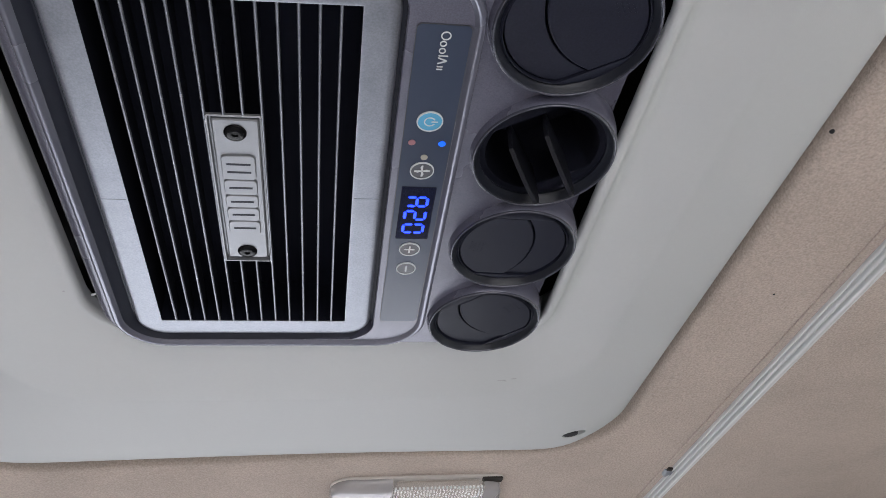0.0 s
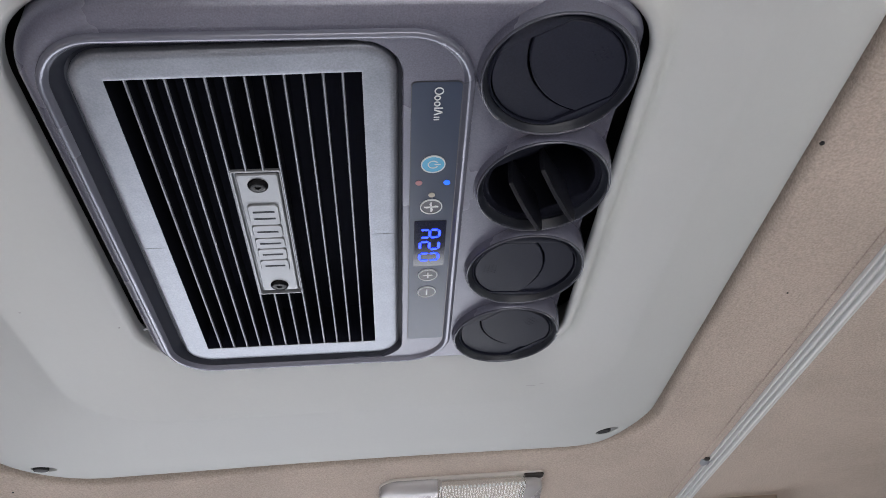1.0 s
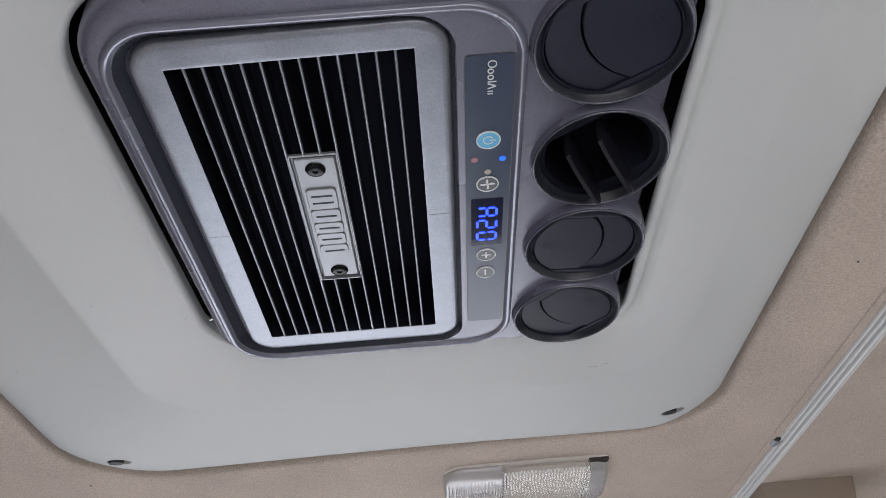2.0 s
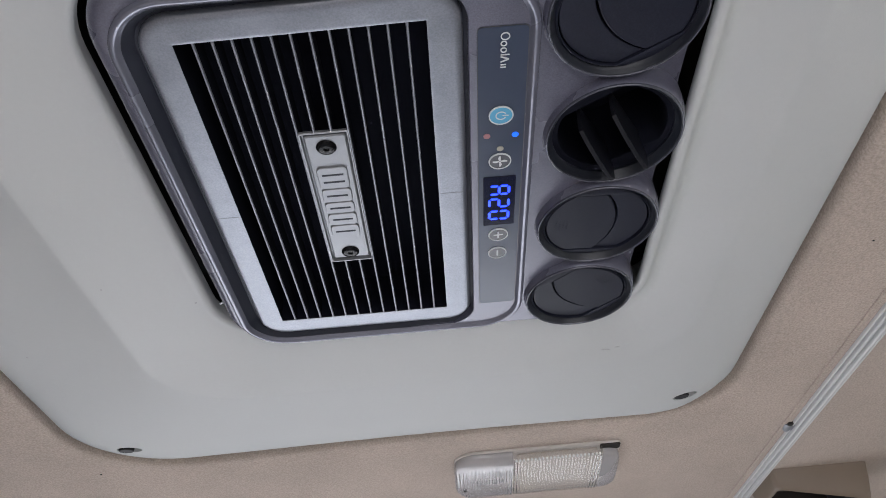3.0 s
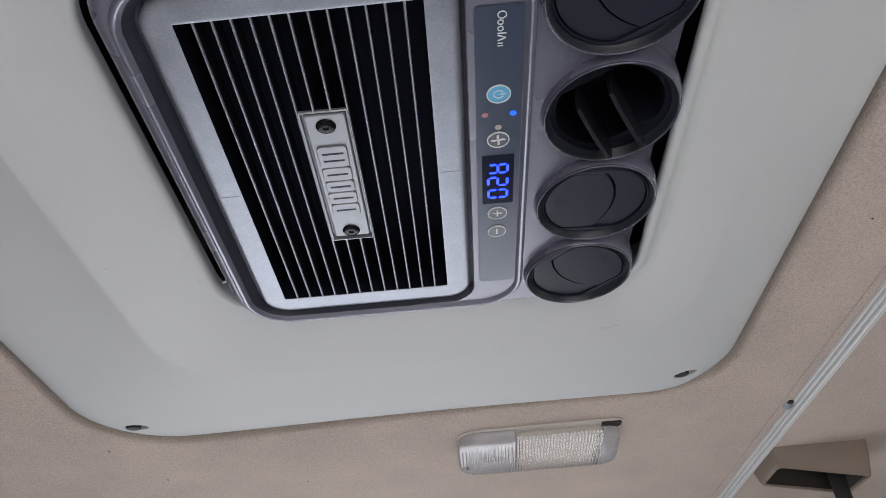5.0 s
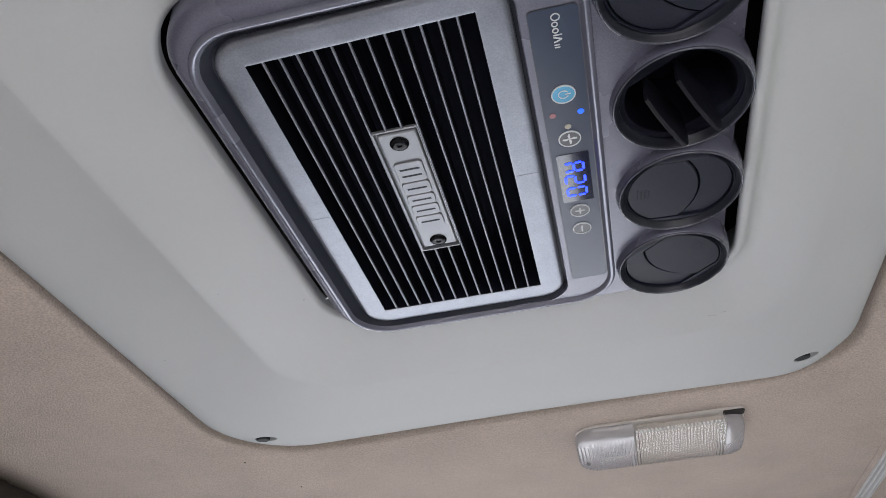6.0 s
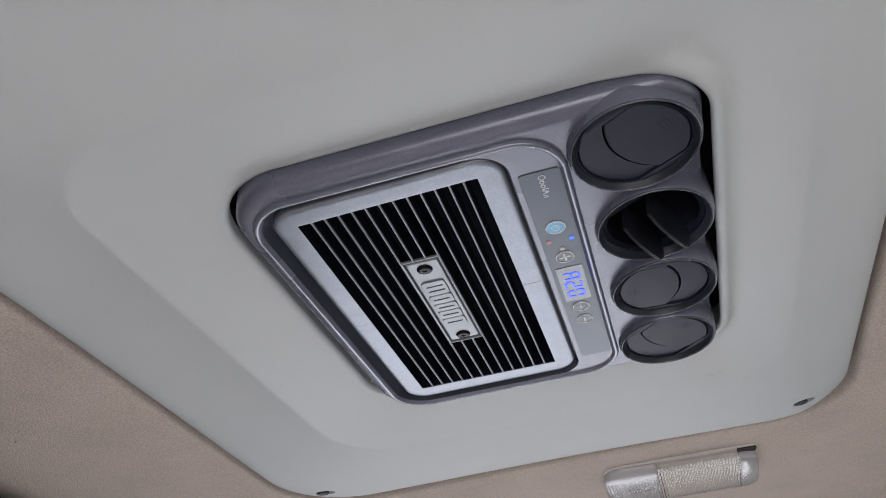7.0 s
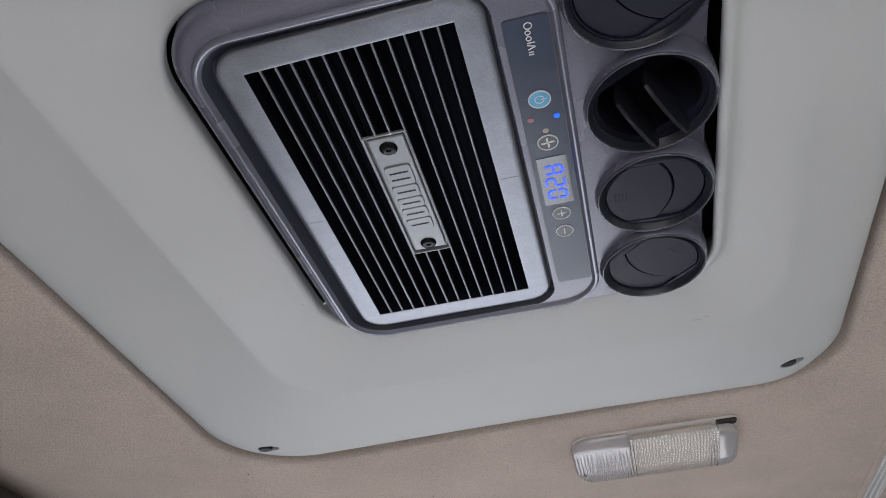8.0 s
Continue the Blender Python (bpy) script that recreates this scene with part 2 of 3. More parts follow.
PR = (0.10, 0.085, 0.085, 0.105)


def grown(d, n=14, m=8):
    pts = rounded(PX0 - d, PX1 + d, PY0 - d, PY1 + d, tuple(r + d for r in PR), n, m)
    return [(x - 0.008 * smooth(-0.1, 0.4, y) * smooth(0.0, -0.3, x), y + 0.0145 * smooth(0.0, 0.35, y) * smooth(0.05, -0.42, x)) for x, y in pts]


outer = rounded(X0, X1, Y0, Y1, 0.01)


def rolled(d, dz):
    """The felt's cut-out: its edge stays clear of the moulding, more so at the far end and the rear, and rolls up there."""
    out = []
    for (x, y), (x2, y2) in zip(grown(0), grown(0.05)):
        base = 0.0072 + 0.006 * smooth(0.1, -0.38, x) + 0.012 * smooth(0.31, 0.40, y)
        f = (base + d) / 0.05
        out.append((x + (x2 - x) * f, y + (y2 - y) * f, CEIL + dz))
    return out


liner = [ring(outer, CEIL), ring(rounded(-0.9, 0.75, -0.85, 0.95, 0.2), CEIL), ring(grown(0.075), CEIL), rolled(0.016, 0.0002), rolled(0.007, 0.0009),
         rolled(0.0032, 0.0024), rolled(0.0012, 0.0052), rolled(0.0003, 0.0100), rolled(0.0, 0.017), rolled(0.0, 0.045), ring(grown(-0.001), CEIL + 0.055), ring(grown(-0.001), CEIL + 0.065), ring(outer, CEIL + 0.065)]
structure("ceiling", loft(liner, closed=True), M_FELT, "beige felt headliner of the truck cab", "ceiling", 60)
structure("roof", box(X0 - 0.06, X1 + 0.06, Y0 - 0.06, Y1 + 0.06, 2.0, 2.05), M_BLACK, "dark roof skin above the headliner", "roof")

# ---- hatch moulding ----
OPEN = (-0.2325, 0.1108, -0.1850, 0.1770)


def dish(x, deep):
    """Height of the moulding at the opening's rim: a little lower along the vents."""
    return deep - 0.0088 * smooth(0.04, 0.110, x)


RIM_R = (0.060, 0.042, 0.046, 0.048)


def rim(k, n=7, d=0.0):
    """One ring of the opening's rolled rim, from its upright part (0) to the flat (n): a wide roll at the rear, a tight one along the vents."""
    inner = rounded(*OPEN, RIM_R)
    outer_ = rounded(OPEN[0] - 0.01, OPEN[1] + 0.01, OPEN[2] - 0.01, OPEN[3] + 0.01, tuple(r + 0.01 for r in RIM_R))
    a = math.pi / 2 * k / n
    out = []
    for (x, y), (x2, y2) in zip(inner, outer_):
        r = 0.0055 - 0.0018 * smooth(0.05, 0.108, x) - 0.0024 * smooth(0.10, 0.17, y) * smooth(-0.20, -0.12, x)
        f = (r * (1 - math.cos(a)) + d) / 0.01
        out.append((x + (x2 - x) * f, y + (y2 - y) * f, dish(x, 1.8097) + r * (1 - math.sin(a))))
    return out


def panel_rings():
    crease = rounded(-0.311, 0.176, -0.261, 0.2735, (0.07, 0.07, 0.08, 0.075))
    front = [[(x, y, z + 0.0025 + 0.0042 * smooth(-0.19, -0.225, x)) for x, y, z in rim(0)]] + [rim(k) for k in range(8)]
    a = rim(7, 7, 0.0012)
    front.append(a)
    zc = lambda x, y: 1.7970 + 0.0046 * smooth(0.02, 0.15, x) + 0.0018 * smooth(0.05, 0.25, y) * smooth(0.15, 0.02, x)
    c = [(x, y, zc(x, y)) for x, y in crease]
    for f, v in ((0.02, 0.0001), (0.045, 0.0014), (0.085, 0.0044), (0.13, 0.0076), (0.18, 0.0090), (0.26, 0.0088), (0.42, 0.0062), (0.68, 0.0026), (0.94, 0.0), (0.985, 0.0)):
        front.append([(x, y, z + v * smooth(0.07, 0.112, x)) for x, y, z in (mixp(p, q, f) for p, q in zip(a, c))])
    low = lambda x: 1.8042 - 0.0020 * smooth(-0.2, 0.15, x) + 0.0070 * smooth(0.188, 0.246, x)
    e = [(x, y, low(x)) for x, y in grown(-0.03)]
    for f, g in ((0.010, 0.03), (0.04, 0.13), (0.2, 0.50), (0.4, 0.80), (0.7, 0.96), (1.0, 1.0)):
        front.append([(*mixp(p, q, f)[:2], p[2] + (q[2] - p[2]) * (f + (g - f) * (0.75 + 0.25 * smooth(0.0, -0.2, p[1])) * smooth(0.17, 0.08, p[0]))) for p, q in zip(c, e)])
    for d, dz in ((-0.021, 0.0003), (-0.013, 0.0012), (-0.007, 0.0029), (-0.0028, 0.0053), (-0.0006, 0.008), (0.0, 0.012), (0.0, 0.022)):
        front.append([(x, y, low(x) + dz) for x, y in grown(d)])
    back = [ring(grown(-0.01), 1.85), ring(rounded(OPEN[0] - 0.035, OPEN[1] + 0.035, OPEN[2] - 0.035, OPEN[3] + 0.035, 0.085), 1.85)]
    return front + back


panel = part("hatch_moulding", loft(panel_rings(), closed=True), M_PANEL, None, "", 42)
tagged(panel, "pale grey moulded roof hatch surround set in the headliner", "panel")

# recessed fixing points in two corners of the moulding


def cutter(x, y, a):
    bm = bmesh.new()
    pts = [(0.0125 * math.cos(t), 0.0065 * math.sin(t)) for t in [2 * math.pi * k / 32 for k in range(32)]]
    c, s = math.cos(radians(a)), math.sin(radians(a))
    pts = [(x + c * p - s * q, y + s * p + c * q) for p, q in pts]
    loft([ring(pts, 1.79), ring(pts, 1.838)], True, True, bm=bm)
    bmesh.ops.recalc_face_normals(bm, faces=bm.faces)
    me = bpy.data.meshes.new("cutter")
    bm.to_mesh(me)
    bm.free()
    me.materials.append(M_PANEL)
    return new("cutter", me)


FIX = ((0.1965, 0.3665, -20), (-0.3885, 0.3820, 12))
for x, y, a in FIX:
    cut = cutter(x, y, a)
    md = panel.modifiers.new("recess", "BOOLEAN")
    md.operation, md.object, md.solver = "DIFFERENCE", cut, "EXACT"
dg = bpy.context.evaluated_depsgraph_get()
cut_mesh = bpy.data.meshes.new_from_object(panel.evaluated_get(dg))
panel.modifiers.clear()
panel.data = cut_mesh
for ob in [o for o in scene.objects if o.name.startswith("cutter")]:
    bpy.data.objects.remove(ob)
# black inserts added in the recesses, set off-centre, as their painted shade
for x, y, a in FIX:
    bm = slab([(0.0078 * math.cos(2 * math.pi * k / 28), 0.0052 * math.sin(2 * math.pi * k / 28)) for k in range(28)], 0.0, 0.03, 0.0008)
    pl = part("recess_shade", bm, M_BLACK, None, "", 35, pose(x - 0.0035, y + 0.0005, 1.8020 if x > 0 else 1.8030, 0, 0, a))
    tagged(pl, "black insert painting the shade in the moulding's corner recess", "plug", "fixing plugs")

# ---- the roof air conditioner ----
ac = root("air_conditioner", -0.06, 0, 1.84, "charcoal roof-mounted truck air conditioner with silver grille and round vents", "air conditioner")

FACE = 1.7968
HR = (0.044, 0.036, 0.046, 0.044)


def house(x0, x1, y0, y1, d, z):
    pts = rounded(x0, x1, y0, y1, tuple(r - d for r in HR), 14, 16)
    return [(x - 0.003 * smooth(-0.13, -0.095, y) * smooth(0.04, 0.08, x), y, z) for x, y in pts]


def fall(x, y):
    """How far the face draws back towards the roof along the vents, so that their sleeves stand proud."""
    return 0.0118 * smooth(0.034, 0.098, x) * smooth(-0.178, -0.135, y) * smooth(0.172, 0.150, y)


def shell_ring(k, n=10):
    """One ring of the housing's rounded edge, from its upright wall (0) to its face (n)."""
    a = math.pi / 2 * k / n
    q, h = 1 - math.cos(a), 0.34 + 0.66 * math.sin(a)
    pts = house(-0.2190 + 0.0080 * q, 0.1060 - 0.0115 * q, -0.1860 + 0.0118 * q, 0.1720 - 0.0012 * q, 0.011 * q, FACE)
    return [(x, y, 1.8095 + (FACE + fall(x, y) - 1.8095) * h) for x, y, z in pts]


def face_ring(f):
    return [(x, y, FACE + fall(x, y)) for x, y, z in (mixp(p, q, f) for p, q in zip(shell_ring(10), ring(SEAT, FACE)))]


SEAT = rounded(-0.2075, 0.0125, -0.1670, 0.1665, 0.03, 14, 16)
housing = part("housing", loft([house(-0.2190, 0.1060, -0.1860, 0.1720, 0, 1.860)] + [shell_ring(k) for k in range(11)] + [face_ring(f / 8) for f in range(1, 8)] + [ring(SEAT, FACE), ring(SEAT, 1.812)], closed=True),
               M_DARK, ac, "charcoal moulded housing", 50)


def bezel_ring(d, z):
    return ring(rounded(-0.2100 + d, 0.0155 - d, -0.1702 + d, 0.1718 - d, max(0.006, 0.036 - d)), z)


part("bezel", loft([bezel_ring(-0.0006, 1.799), bezel_ring(-0.0002, 1.7956), bezel_ring(0.0003, 1.7943), bezel_ring(0.0010, 1.7937), bezel_ring(0.0020, 1.7935), bezel_ring(0.0030, 1.7936),
                    bezel_ring(0.0038, 1.7941), bezel_ring(0.0046, 1.7951), bezel_ring(0.0054, 1.7957), bezel_ring(0.0060, 1.7965)]), M_BEZEL, ac, "satin charcoal rim round grille and controls", 60)
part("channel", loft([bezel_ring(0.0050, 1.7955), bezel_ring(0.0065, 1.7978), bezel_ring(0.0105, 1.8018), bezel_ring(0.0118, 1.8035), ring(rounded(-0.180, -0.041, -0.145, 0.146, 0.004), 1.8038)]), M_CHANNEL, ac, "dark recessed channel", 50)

# grille: frame, slats, badge
def skewed(pts, z):
    """The frame's near edge runs a little askew."""
    return [(x, y - 0.0013 * (x + 0.111) / 0.0665 * smooth(0.0, -0.13, y), z) for x, y in pts]


gf = [skewed(rounded(-0.1955, -0.026, -0.1575, 0.1615, 0.020), 1.8047), skewed(rounded(-0.1955, -0.026, -0.1575, 0.1615, 0.020), 1.8002),
      skewed(rounded(-0.1947, -0.0268, -0.1567, 0.1607, 0.0195), 1.7990), skewed(rounded(-0.193, -0.0285, -0.155, 0.159, 0.0185), 1.7985),
      skewed(rounded(-0.1905, -0.031, -0.1525, 0.1565, 0.017), 1.7985), skewed(rounded(-0.1798, -0.0428, -0.1420, 0.1442, 0.002), 1.7985), skewed(rounded(-0.1782, -0.0444, -0.1404, 0.1426, 0.0005), 1.7985), skewed(rounded(-0.1778, -0.0448, -0.140, 0.1422, 0.0003), 1.7986)]
grille = part("grille_frame", loft(gf), M_SILVER, ac, "mottled silver-painted grille frame", 40)
part("filter", box(-0.182, -0.04, -0.146, 0.147, 1.8345, 1.838), M_FILTER_SHADE, ac, "black filter mat behind the slats")
# well walls near-black: the shade behind the grille is in their colour
part("grille_well", loft([ring(rounded(-0.1790, -0.0435, -0.1415, 0.1437, 0.001), 1.8005), ring(rounded(-0.1790, -0.0435, -0.1415, 0.1437, 0.001), 1.837)]), M_FILTER_SHADE, ac)
for x0, x1, y in ((-0.193, -0.1788, 0.0060), (-0.0438, -0.0285, -0.0005)):
    part("seam", box(x0, x1, y - 0.0002, y + 0.0002, 1.7984, 1.7986), M_SEAM, grille)
BX0, BX1, BY0, BY1 = -0.1266, -0.0960, -0.0665, 0.0668


def slat_mesh(length):
    bm = bmesh.new()
    h = length / 2
    prof = [(-0.0005, 0.016), (-0.00082, 0.0014), (-0.0008, 0.0006), (-0.0006, 0.0002), (-0.0003, 0.0), (0.0003, 0.0), (0.0006, 0.0002), (0.0008, 0.0006), (0.00082, 0.0014), (0.0005, 0.016)]
    a = [bm.verts.new((x, -h, z)) for x, z in prof]
    b = [bm.verts.new((x, h, z)) for x, z in prof]
    for i in range(9):
        bm.faces.new((a[i], a[i + 1], b[i + 1], b[i]))
    bm.faces.new(a)
    bm.faces.new(b[::-1])
    bm.faces.new((a[9], a[0], b[0], b[9]))
    bmesh.ops.recalc_face_normals(bm, faces=bm.faces)
    # silver lower edge only; the flanks are coloured black as shade between slats
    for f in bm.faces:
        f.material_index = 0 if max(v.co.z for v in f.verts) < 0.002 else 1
    me = bpy.data.meshes.new("slat")
    bm.to_mesh(me)
    bm.free()
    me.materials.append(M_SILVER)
    me.materials.append(M_FILTER_SHADE)
    return me


LONG, NEAR, FAR = slat_mesh(0.2862), slat_mesh(BY0 + 0.1420), slat_mesh(0.1442 - BY1)
for i in range(12):
    x = -0.16757 + i * 0.01023
    if i in (5, 6):
        place("slat", NEAR, M_SILVER, ac, at=pose(x, (BY0 - 0.1420) / 2, 1.7987))
        place("slat", FAR, M_SILVER, ac, at=pose(x, (BY1 + 0.1442) / 2, 1.7987))
    else:
        place("slat", LONG, M_SILVER, ac, at=pose(x, 0.0011, 1.7987))

bo = rounded(BX0, BX1, BY0, BY1, 0.0012)
badge = part("badge", loft([ring(bo, 1.8003), ring(bo, 1.7988), ring(rounded(BX0 + 0.0004, BX1 - 0.0004, BY0 + 0.0004, BY1 - 0.0004, 0.001), 1.7983),
                            ring(rounded(BX0 + 0.0014, BX1 - 0.0008, BY0 + 0.0010, BY1 - 0.0012, 0.001), 1.7983),
                            ring(rounded(BX0 + 0.0018, BX1 - 0.0010, BY0 + 0.0013, BY1 - 0.0015, 0.001), 1.8012),
                            ring(rounded(BX0 + 0.0030, BX1 - 0.0018, BY0 + 0.0024, BY1 - 0.0052, 0.0016), 1.8012),
                            ring(rounded(BX0 + 0.0032, BX1 - 0.0020, BY0 + 0.0026, BY1 - 0.0054, 0.0016), 1.7986),
                            ring(rounded(BX0 + 0.0040, BX1 - 0.0027, BY0 + 0.0034, BY1 - 0.0061, 0.0014), 1.7980)], False, True), M_BADGE, ac, "silver badge plate with raised plain shapes", 30)
y = -0.0365
for w, slots in ((0.0200, 2), (0.0130, 1), (0.0112, 1), (0.0122, 1), (0.0132, 1)):
    part("raised_shape", loft([ring(rounded(-0.1205, -0.1012, y, y + w, 0.0030, 5, 2), 1.7982), ring(rounded(-0.1205, -0.1012, y, y + w, 0.0030, 5, 2), 1.7971),
                               ring(rounded(-0.1201, -0.1016, y + 0.0004, y + w - 0.0004, 0.0026, 5, 2), 1.7967)], False, True), M_BADGE, badge, sharp=30)
    for k in range(slots):
        yy = y + w * (k + 1) / (slots + 1)
        part("groove", box(-0.1175, -0.1040, yy - 0.0007, yy + 0.0007, 1.7965, 1.7970), M_CHANNEL, badge)
    y += w + 0.0006
for y in (-0.0540, 0.0545):
    c = lambda r, z: ring(circle(-0.111, y, r, 28), z)
    part("screw", loft([c(0.0063, 1.7982), c(0.0063, 1.7977), c(0.0060, 1.7972), c(0.0048, 1.7966), c(0.0032, 1.7963), c(0.0019, 1.7963), c(0.0016, 1.7972)], True, True),
         M_SCREW, badge, "glossy black screw head", 40)

# control strip
def plate_outline(d):
    """The control plate: rounded towards the vents, and drawn out into points round the grille's corners."""
    arc = lambda cx, cy, r, a0, a1, n: [(cx + r * math.cos(radians(a0 + (a1 - a0) * k / n)), cy + r * math.sin(radians(a0 + (a1 - a0) * k / n))) for k in range(n + 1)]
    x1, y0, y1, r = 0.0125 - d, -0.1672 + d, 0.1660 - d, 0.031
    pts = [(-0.078 + d, y0), (-0.05, y0), (-0.0165, y0)] + arc(x1 - r, y0 + r, r, -90, 0, 12) + [(x1, -0.07), (x1, 0.0), (x1, 0.07)] + arc(x1 - r, y1 - r, r, 0, 90, 12)
    pts += [(-0.0165, y1), (-0.05, y1), (-0.076 + d, y1), (-0.060, y1 - 0.0006)]
    near, far = [], []
    for k in range(11):
        a = radians(7.5 * k)
        far.append((-0.046 + (0.0225 + d + 0.0020 * k / 10) * math.cos(a), 0.1415 + (0.0225 + d + 0.0020 * k / 10 - d * 1.5) * math.sin(a)))
        near.append((-0.046 + (0.0225 + d + 0.0040 * k / 10) * math.cos(a), -0.1375 - (0.0225 + d + 0.0040 * k / 10 - d * 1.5) * math.sin(a)))
    return pts + far[::-1] + [(-0.0235 + d, 0.07), (-0.0235 + d, -0.07)] + near + [(-0.060, y0 + 0.0009)]


plate = part("control_plate", loft([ring(plate_outline(0), 1.806), ring(plate_outline(0), 1.7967), ring(plate_outline(0.0006), 1.7962)], False, True), M_DARK, ac, "charcoal control plate", 30)
bx = rounded(-0.0189, 0.0094, -0.1359, 0.1374, 0.0032)
part("foil_border", slab(bx, 1.7958, 1.7965), M_LINE, plate)
Z1, Z2, Z3 = 1.79565, 1.7952, 1.7948
foil = part("control_foil", slab(rounded(-0.0185, 0.009, -0.1355, 0.1370, 0.003), Z1, 1.7961), M_MEMBRANE, ac, "slate grey membrane foil with keys and display")


def key(x, y, r, mat_, label):
    k = part("button", slab(circle(x, y, r - 0.0006, 32), Z2, Z1 + 0.0003), mat_, foil, label)
    part("button_ring", loft([ring(circle(x, y, r, 32), Z1 + 0.0002), ring(circle(x, y, r, 32), Z3), ring(circle(x, y, r - 0.0007, 32), Z3), ring(circle(x, y, r - 0.0007, 32), Z1 + 0.0002)]), M_WHITE, foil)
    return k


def arc_band(x, y, r, w, a0, a1, z0, z1, n=24, bm=None):
    """A flat band along an arc."""
    bm = bm or bmesh.new()
    rows = []
    for k in range(n + 1):
        a = radians(a0 + (a1 - a0) * k / n)
        c, s = math.cos(a), math.sin(a)
        rows.append([bm.verts.new((x + (r + d) * c, y + (r + d) * s, z)) for d, z in ((-w / 2, z1), (-w / 2, z0), (w / 2, z0), (w / 2, z1))])
    for a, b in zip(rows, rows[1:]):
        for i in range(4):
            bm.faces.new((a[i], a[(i + 1) % 4], b[(i + 1) % 4], b[i]))
    bm.faces.new(rows[0])
    bm.faces.new(rows[-1][::-1])
    return bm


CX = -0.0050
key(CX, -0.0712, 0.0074, M_POWER, "light blue power key")
bm = arc_band(CX, -0.0712, 0.003, 0.0006, 30, 330, Z3, Z2 + 0.0002)
part("power_symbol", bar(CX + 0.0008, -0.0712, CX + 0.0046, -0.0712, 0.0006, Z3, Z2 + 0.0002, bm), M_WHITE, foil)
key(CX, -0.0312, 0.0072, M_KEY, "grey fan key")
bm = bmesh.new()
for a in (0, 90, 180, 270):
    c, s = math.cos(radians(a)), math.sin(radians(a))
    pts = [(0.0004, -0.0003), (0.0026, -0.0012), (0.0046, -0.0006), (0.0046, 0.0004), (0.0026, 0.0004), (0.0004, 0.0005)]
    pts = [(CX + c * p - s * q, -0.0312 + s * p + c * q) for p, q in pts]
    loft([ring(pts, Z2 + 0.0002), ring(pts, Z3)], True, True, bm=bm)
part("fan_symbol", bm, M_WHITE, foil)
key(CX, 0.0460, 0.0070, M_KEY, "grey plus key")
bm = bar(CX - 0.0036, 0.0460, CX + 0.0036, 0.0460, 0.0011, Z3, Z2 + 0.0002)
part("plus_symbol", bar(CX, 0.0460 - 0.0036, CX, 0.0460 + 0.0036, 0.0011, Z3 - 0.0001, Z2 + 0.0002, bm), M_WHITE, foil)
key(CX - 0.0003, 0.0680, 0.0068, M_KEY, "grey minus key")
part("minus_symbol", bar(CX - 0.0003, 0.0680 - 0.0036, CX - 0.0003, 0.0680 + 0.0036, 0.0011, Z3, Z2 + 0.0002), M_WHITE, foil)
for x, y, m_, lb in ((-0.0133, -0.0543, M_LED_RED, "unlit red indicator"), (0.0040, -0.0540, M_LED_BLUE, "lit blue indicator"), (-0.0050, -0.0425, M_LED_CREAM, "unlit cream indicator")):
    part("indicator_light", slab(circle(x, y, 0.0021, 20), Z2, Z1 + 0.0003), m_, foil, lb)

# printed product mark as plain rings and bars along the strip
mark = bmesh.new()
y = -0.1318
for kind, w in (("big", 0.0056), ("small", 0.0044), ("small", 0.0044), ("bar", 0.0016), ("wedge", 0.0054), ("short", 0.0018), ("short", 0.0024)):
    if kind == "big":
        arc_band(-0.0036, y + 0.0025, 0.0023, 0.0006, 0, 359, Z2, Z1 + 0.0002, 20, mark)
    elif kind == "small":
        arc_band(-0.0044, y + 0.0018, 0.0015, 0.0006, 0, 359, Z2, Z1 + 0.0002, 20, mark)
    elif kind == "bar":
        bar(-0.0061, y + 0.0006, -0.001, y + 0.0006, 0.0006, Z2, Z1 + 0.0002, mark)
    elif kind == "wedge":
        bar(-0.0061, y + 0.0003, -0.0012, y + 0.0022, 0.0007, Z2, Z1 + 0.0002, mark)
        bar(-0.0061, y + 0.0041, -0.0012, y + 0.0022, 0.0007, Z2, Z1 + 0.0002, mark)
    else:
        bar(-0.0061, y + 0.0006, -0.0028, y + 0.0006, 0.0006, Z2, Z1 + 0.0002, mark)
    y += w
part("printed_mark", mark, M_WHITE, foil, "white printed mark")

# display with three lit characters
display = part("display", slab(rounded(-0.0155, 0.0057, -0.0165, 0.0345, 0.0008, 3, 2), Z2, Z1 + 0.0003), M_DISPLAY, ac, "dark display window with lit blue characters")
SEG = {"a": (1, 0, 1, 1), "b": (0.5, 1, 1, 1), "c": (0, 1, 0.5, 1), "d": (0, 0, 0, 1), "e": (0, 0, 0.5, 0), "f": (0.5, 0, 1, 0), "g": (0.5, 0, 0.5, 1)}
for k, segs in enumerate(("abcefg", "abged", "abcdef")):
    y0, h, w = -0.0072 + k * 0.0132, 0.0128, 0.0082
    for s_ in segs:
        u0, v0, u1, v1 = SEG[s_]
        ax, ay, bx_, by_ = -0.0114 + h * u0, y0 + w * v0, -0.0114 + h * u1, y0 + w * v1
        L = math.hypot(bx_ - ax, by_ - ay)
        ux, uy = (bx_ - ax) / L * 0.0006, (by_ - ay) / L * 0.0006
        part("lit_segment", bar(ax + ux, ay + uy, bx_ - ux, by_ - uy, 0.0018, Z3, Z2 + 0.0002), M_DIGIT, display, "glowing blue bar of a display character")

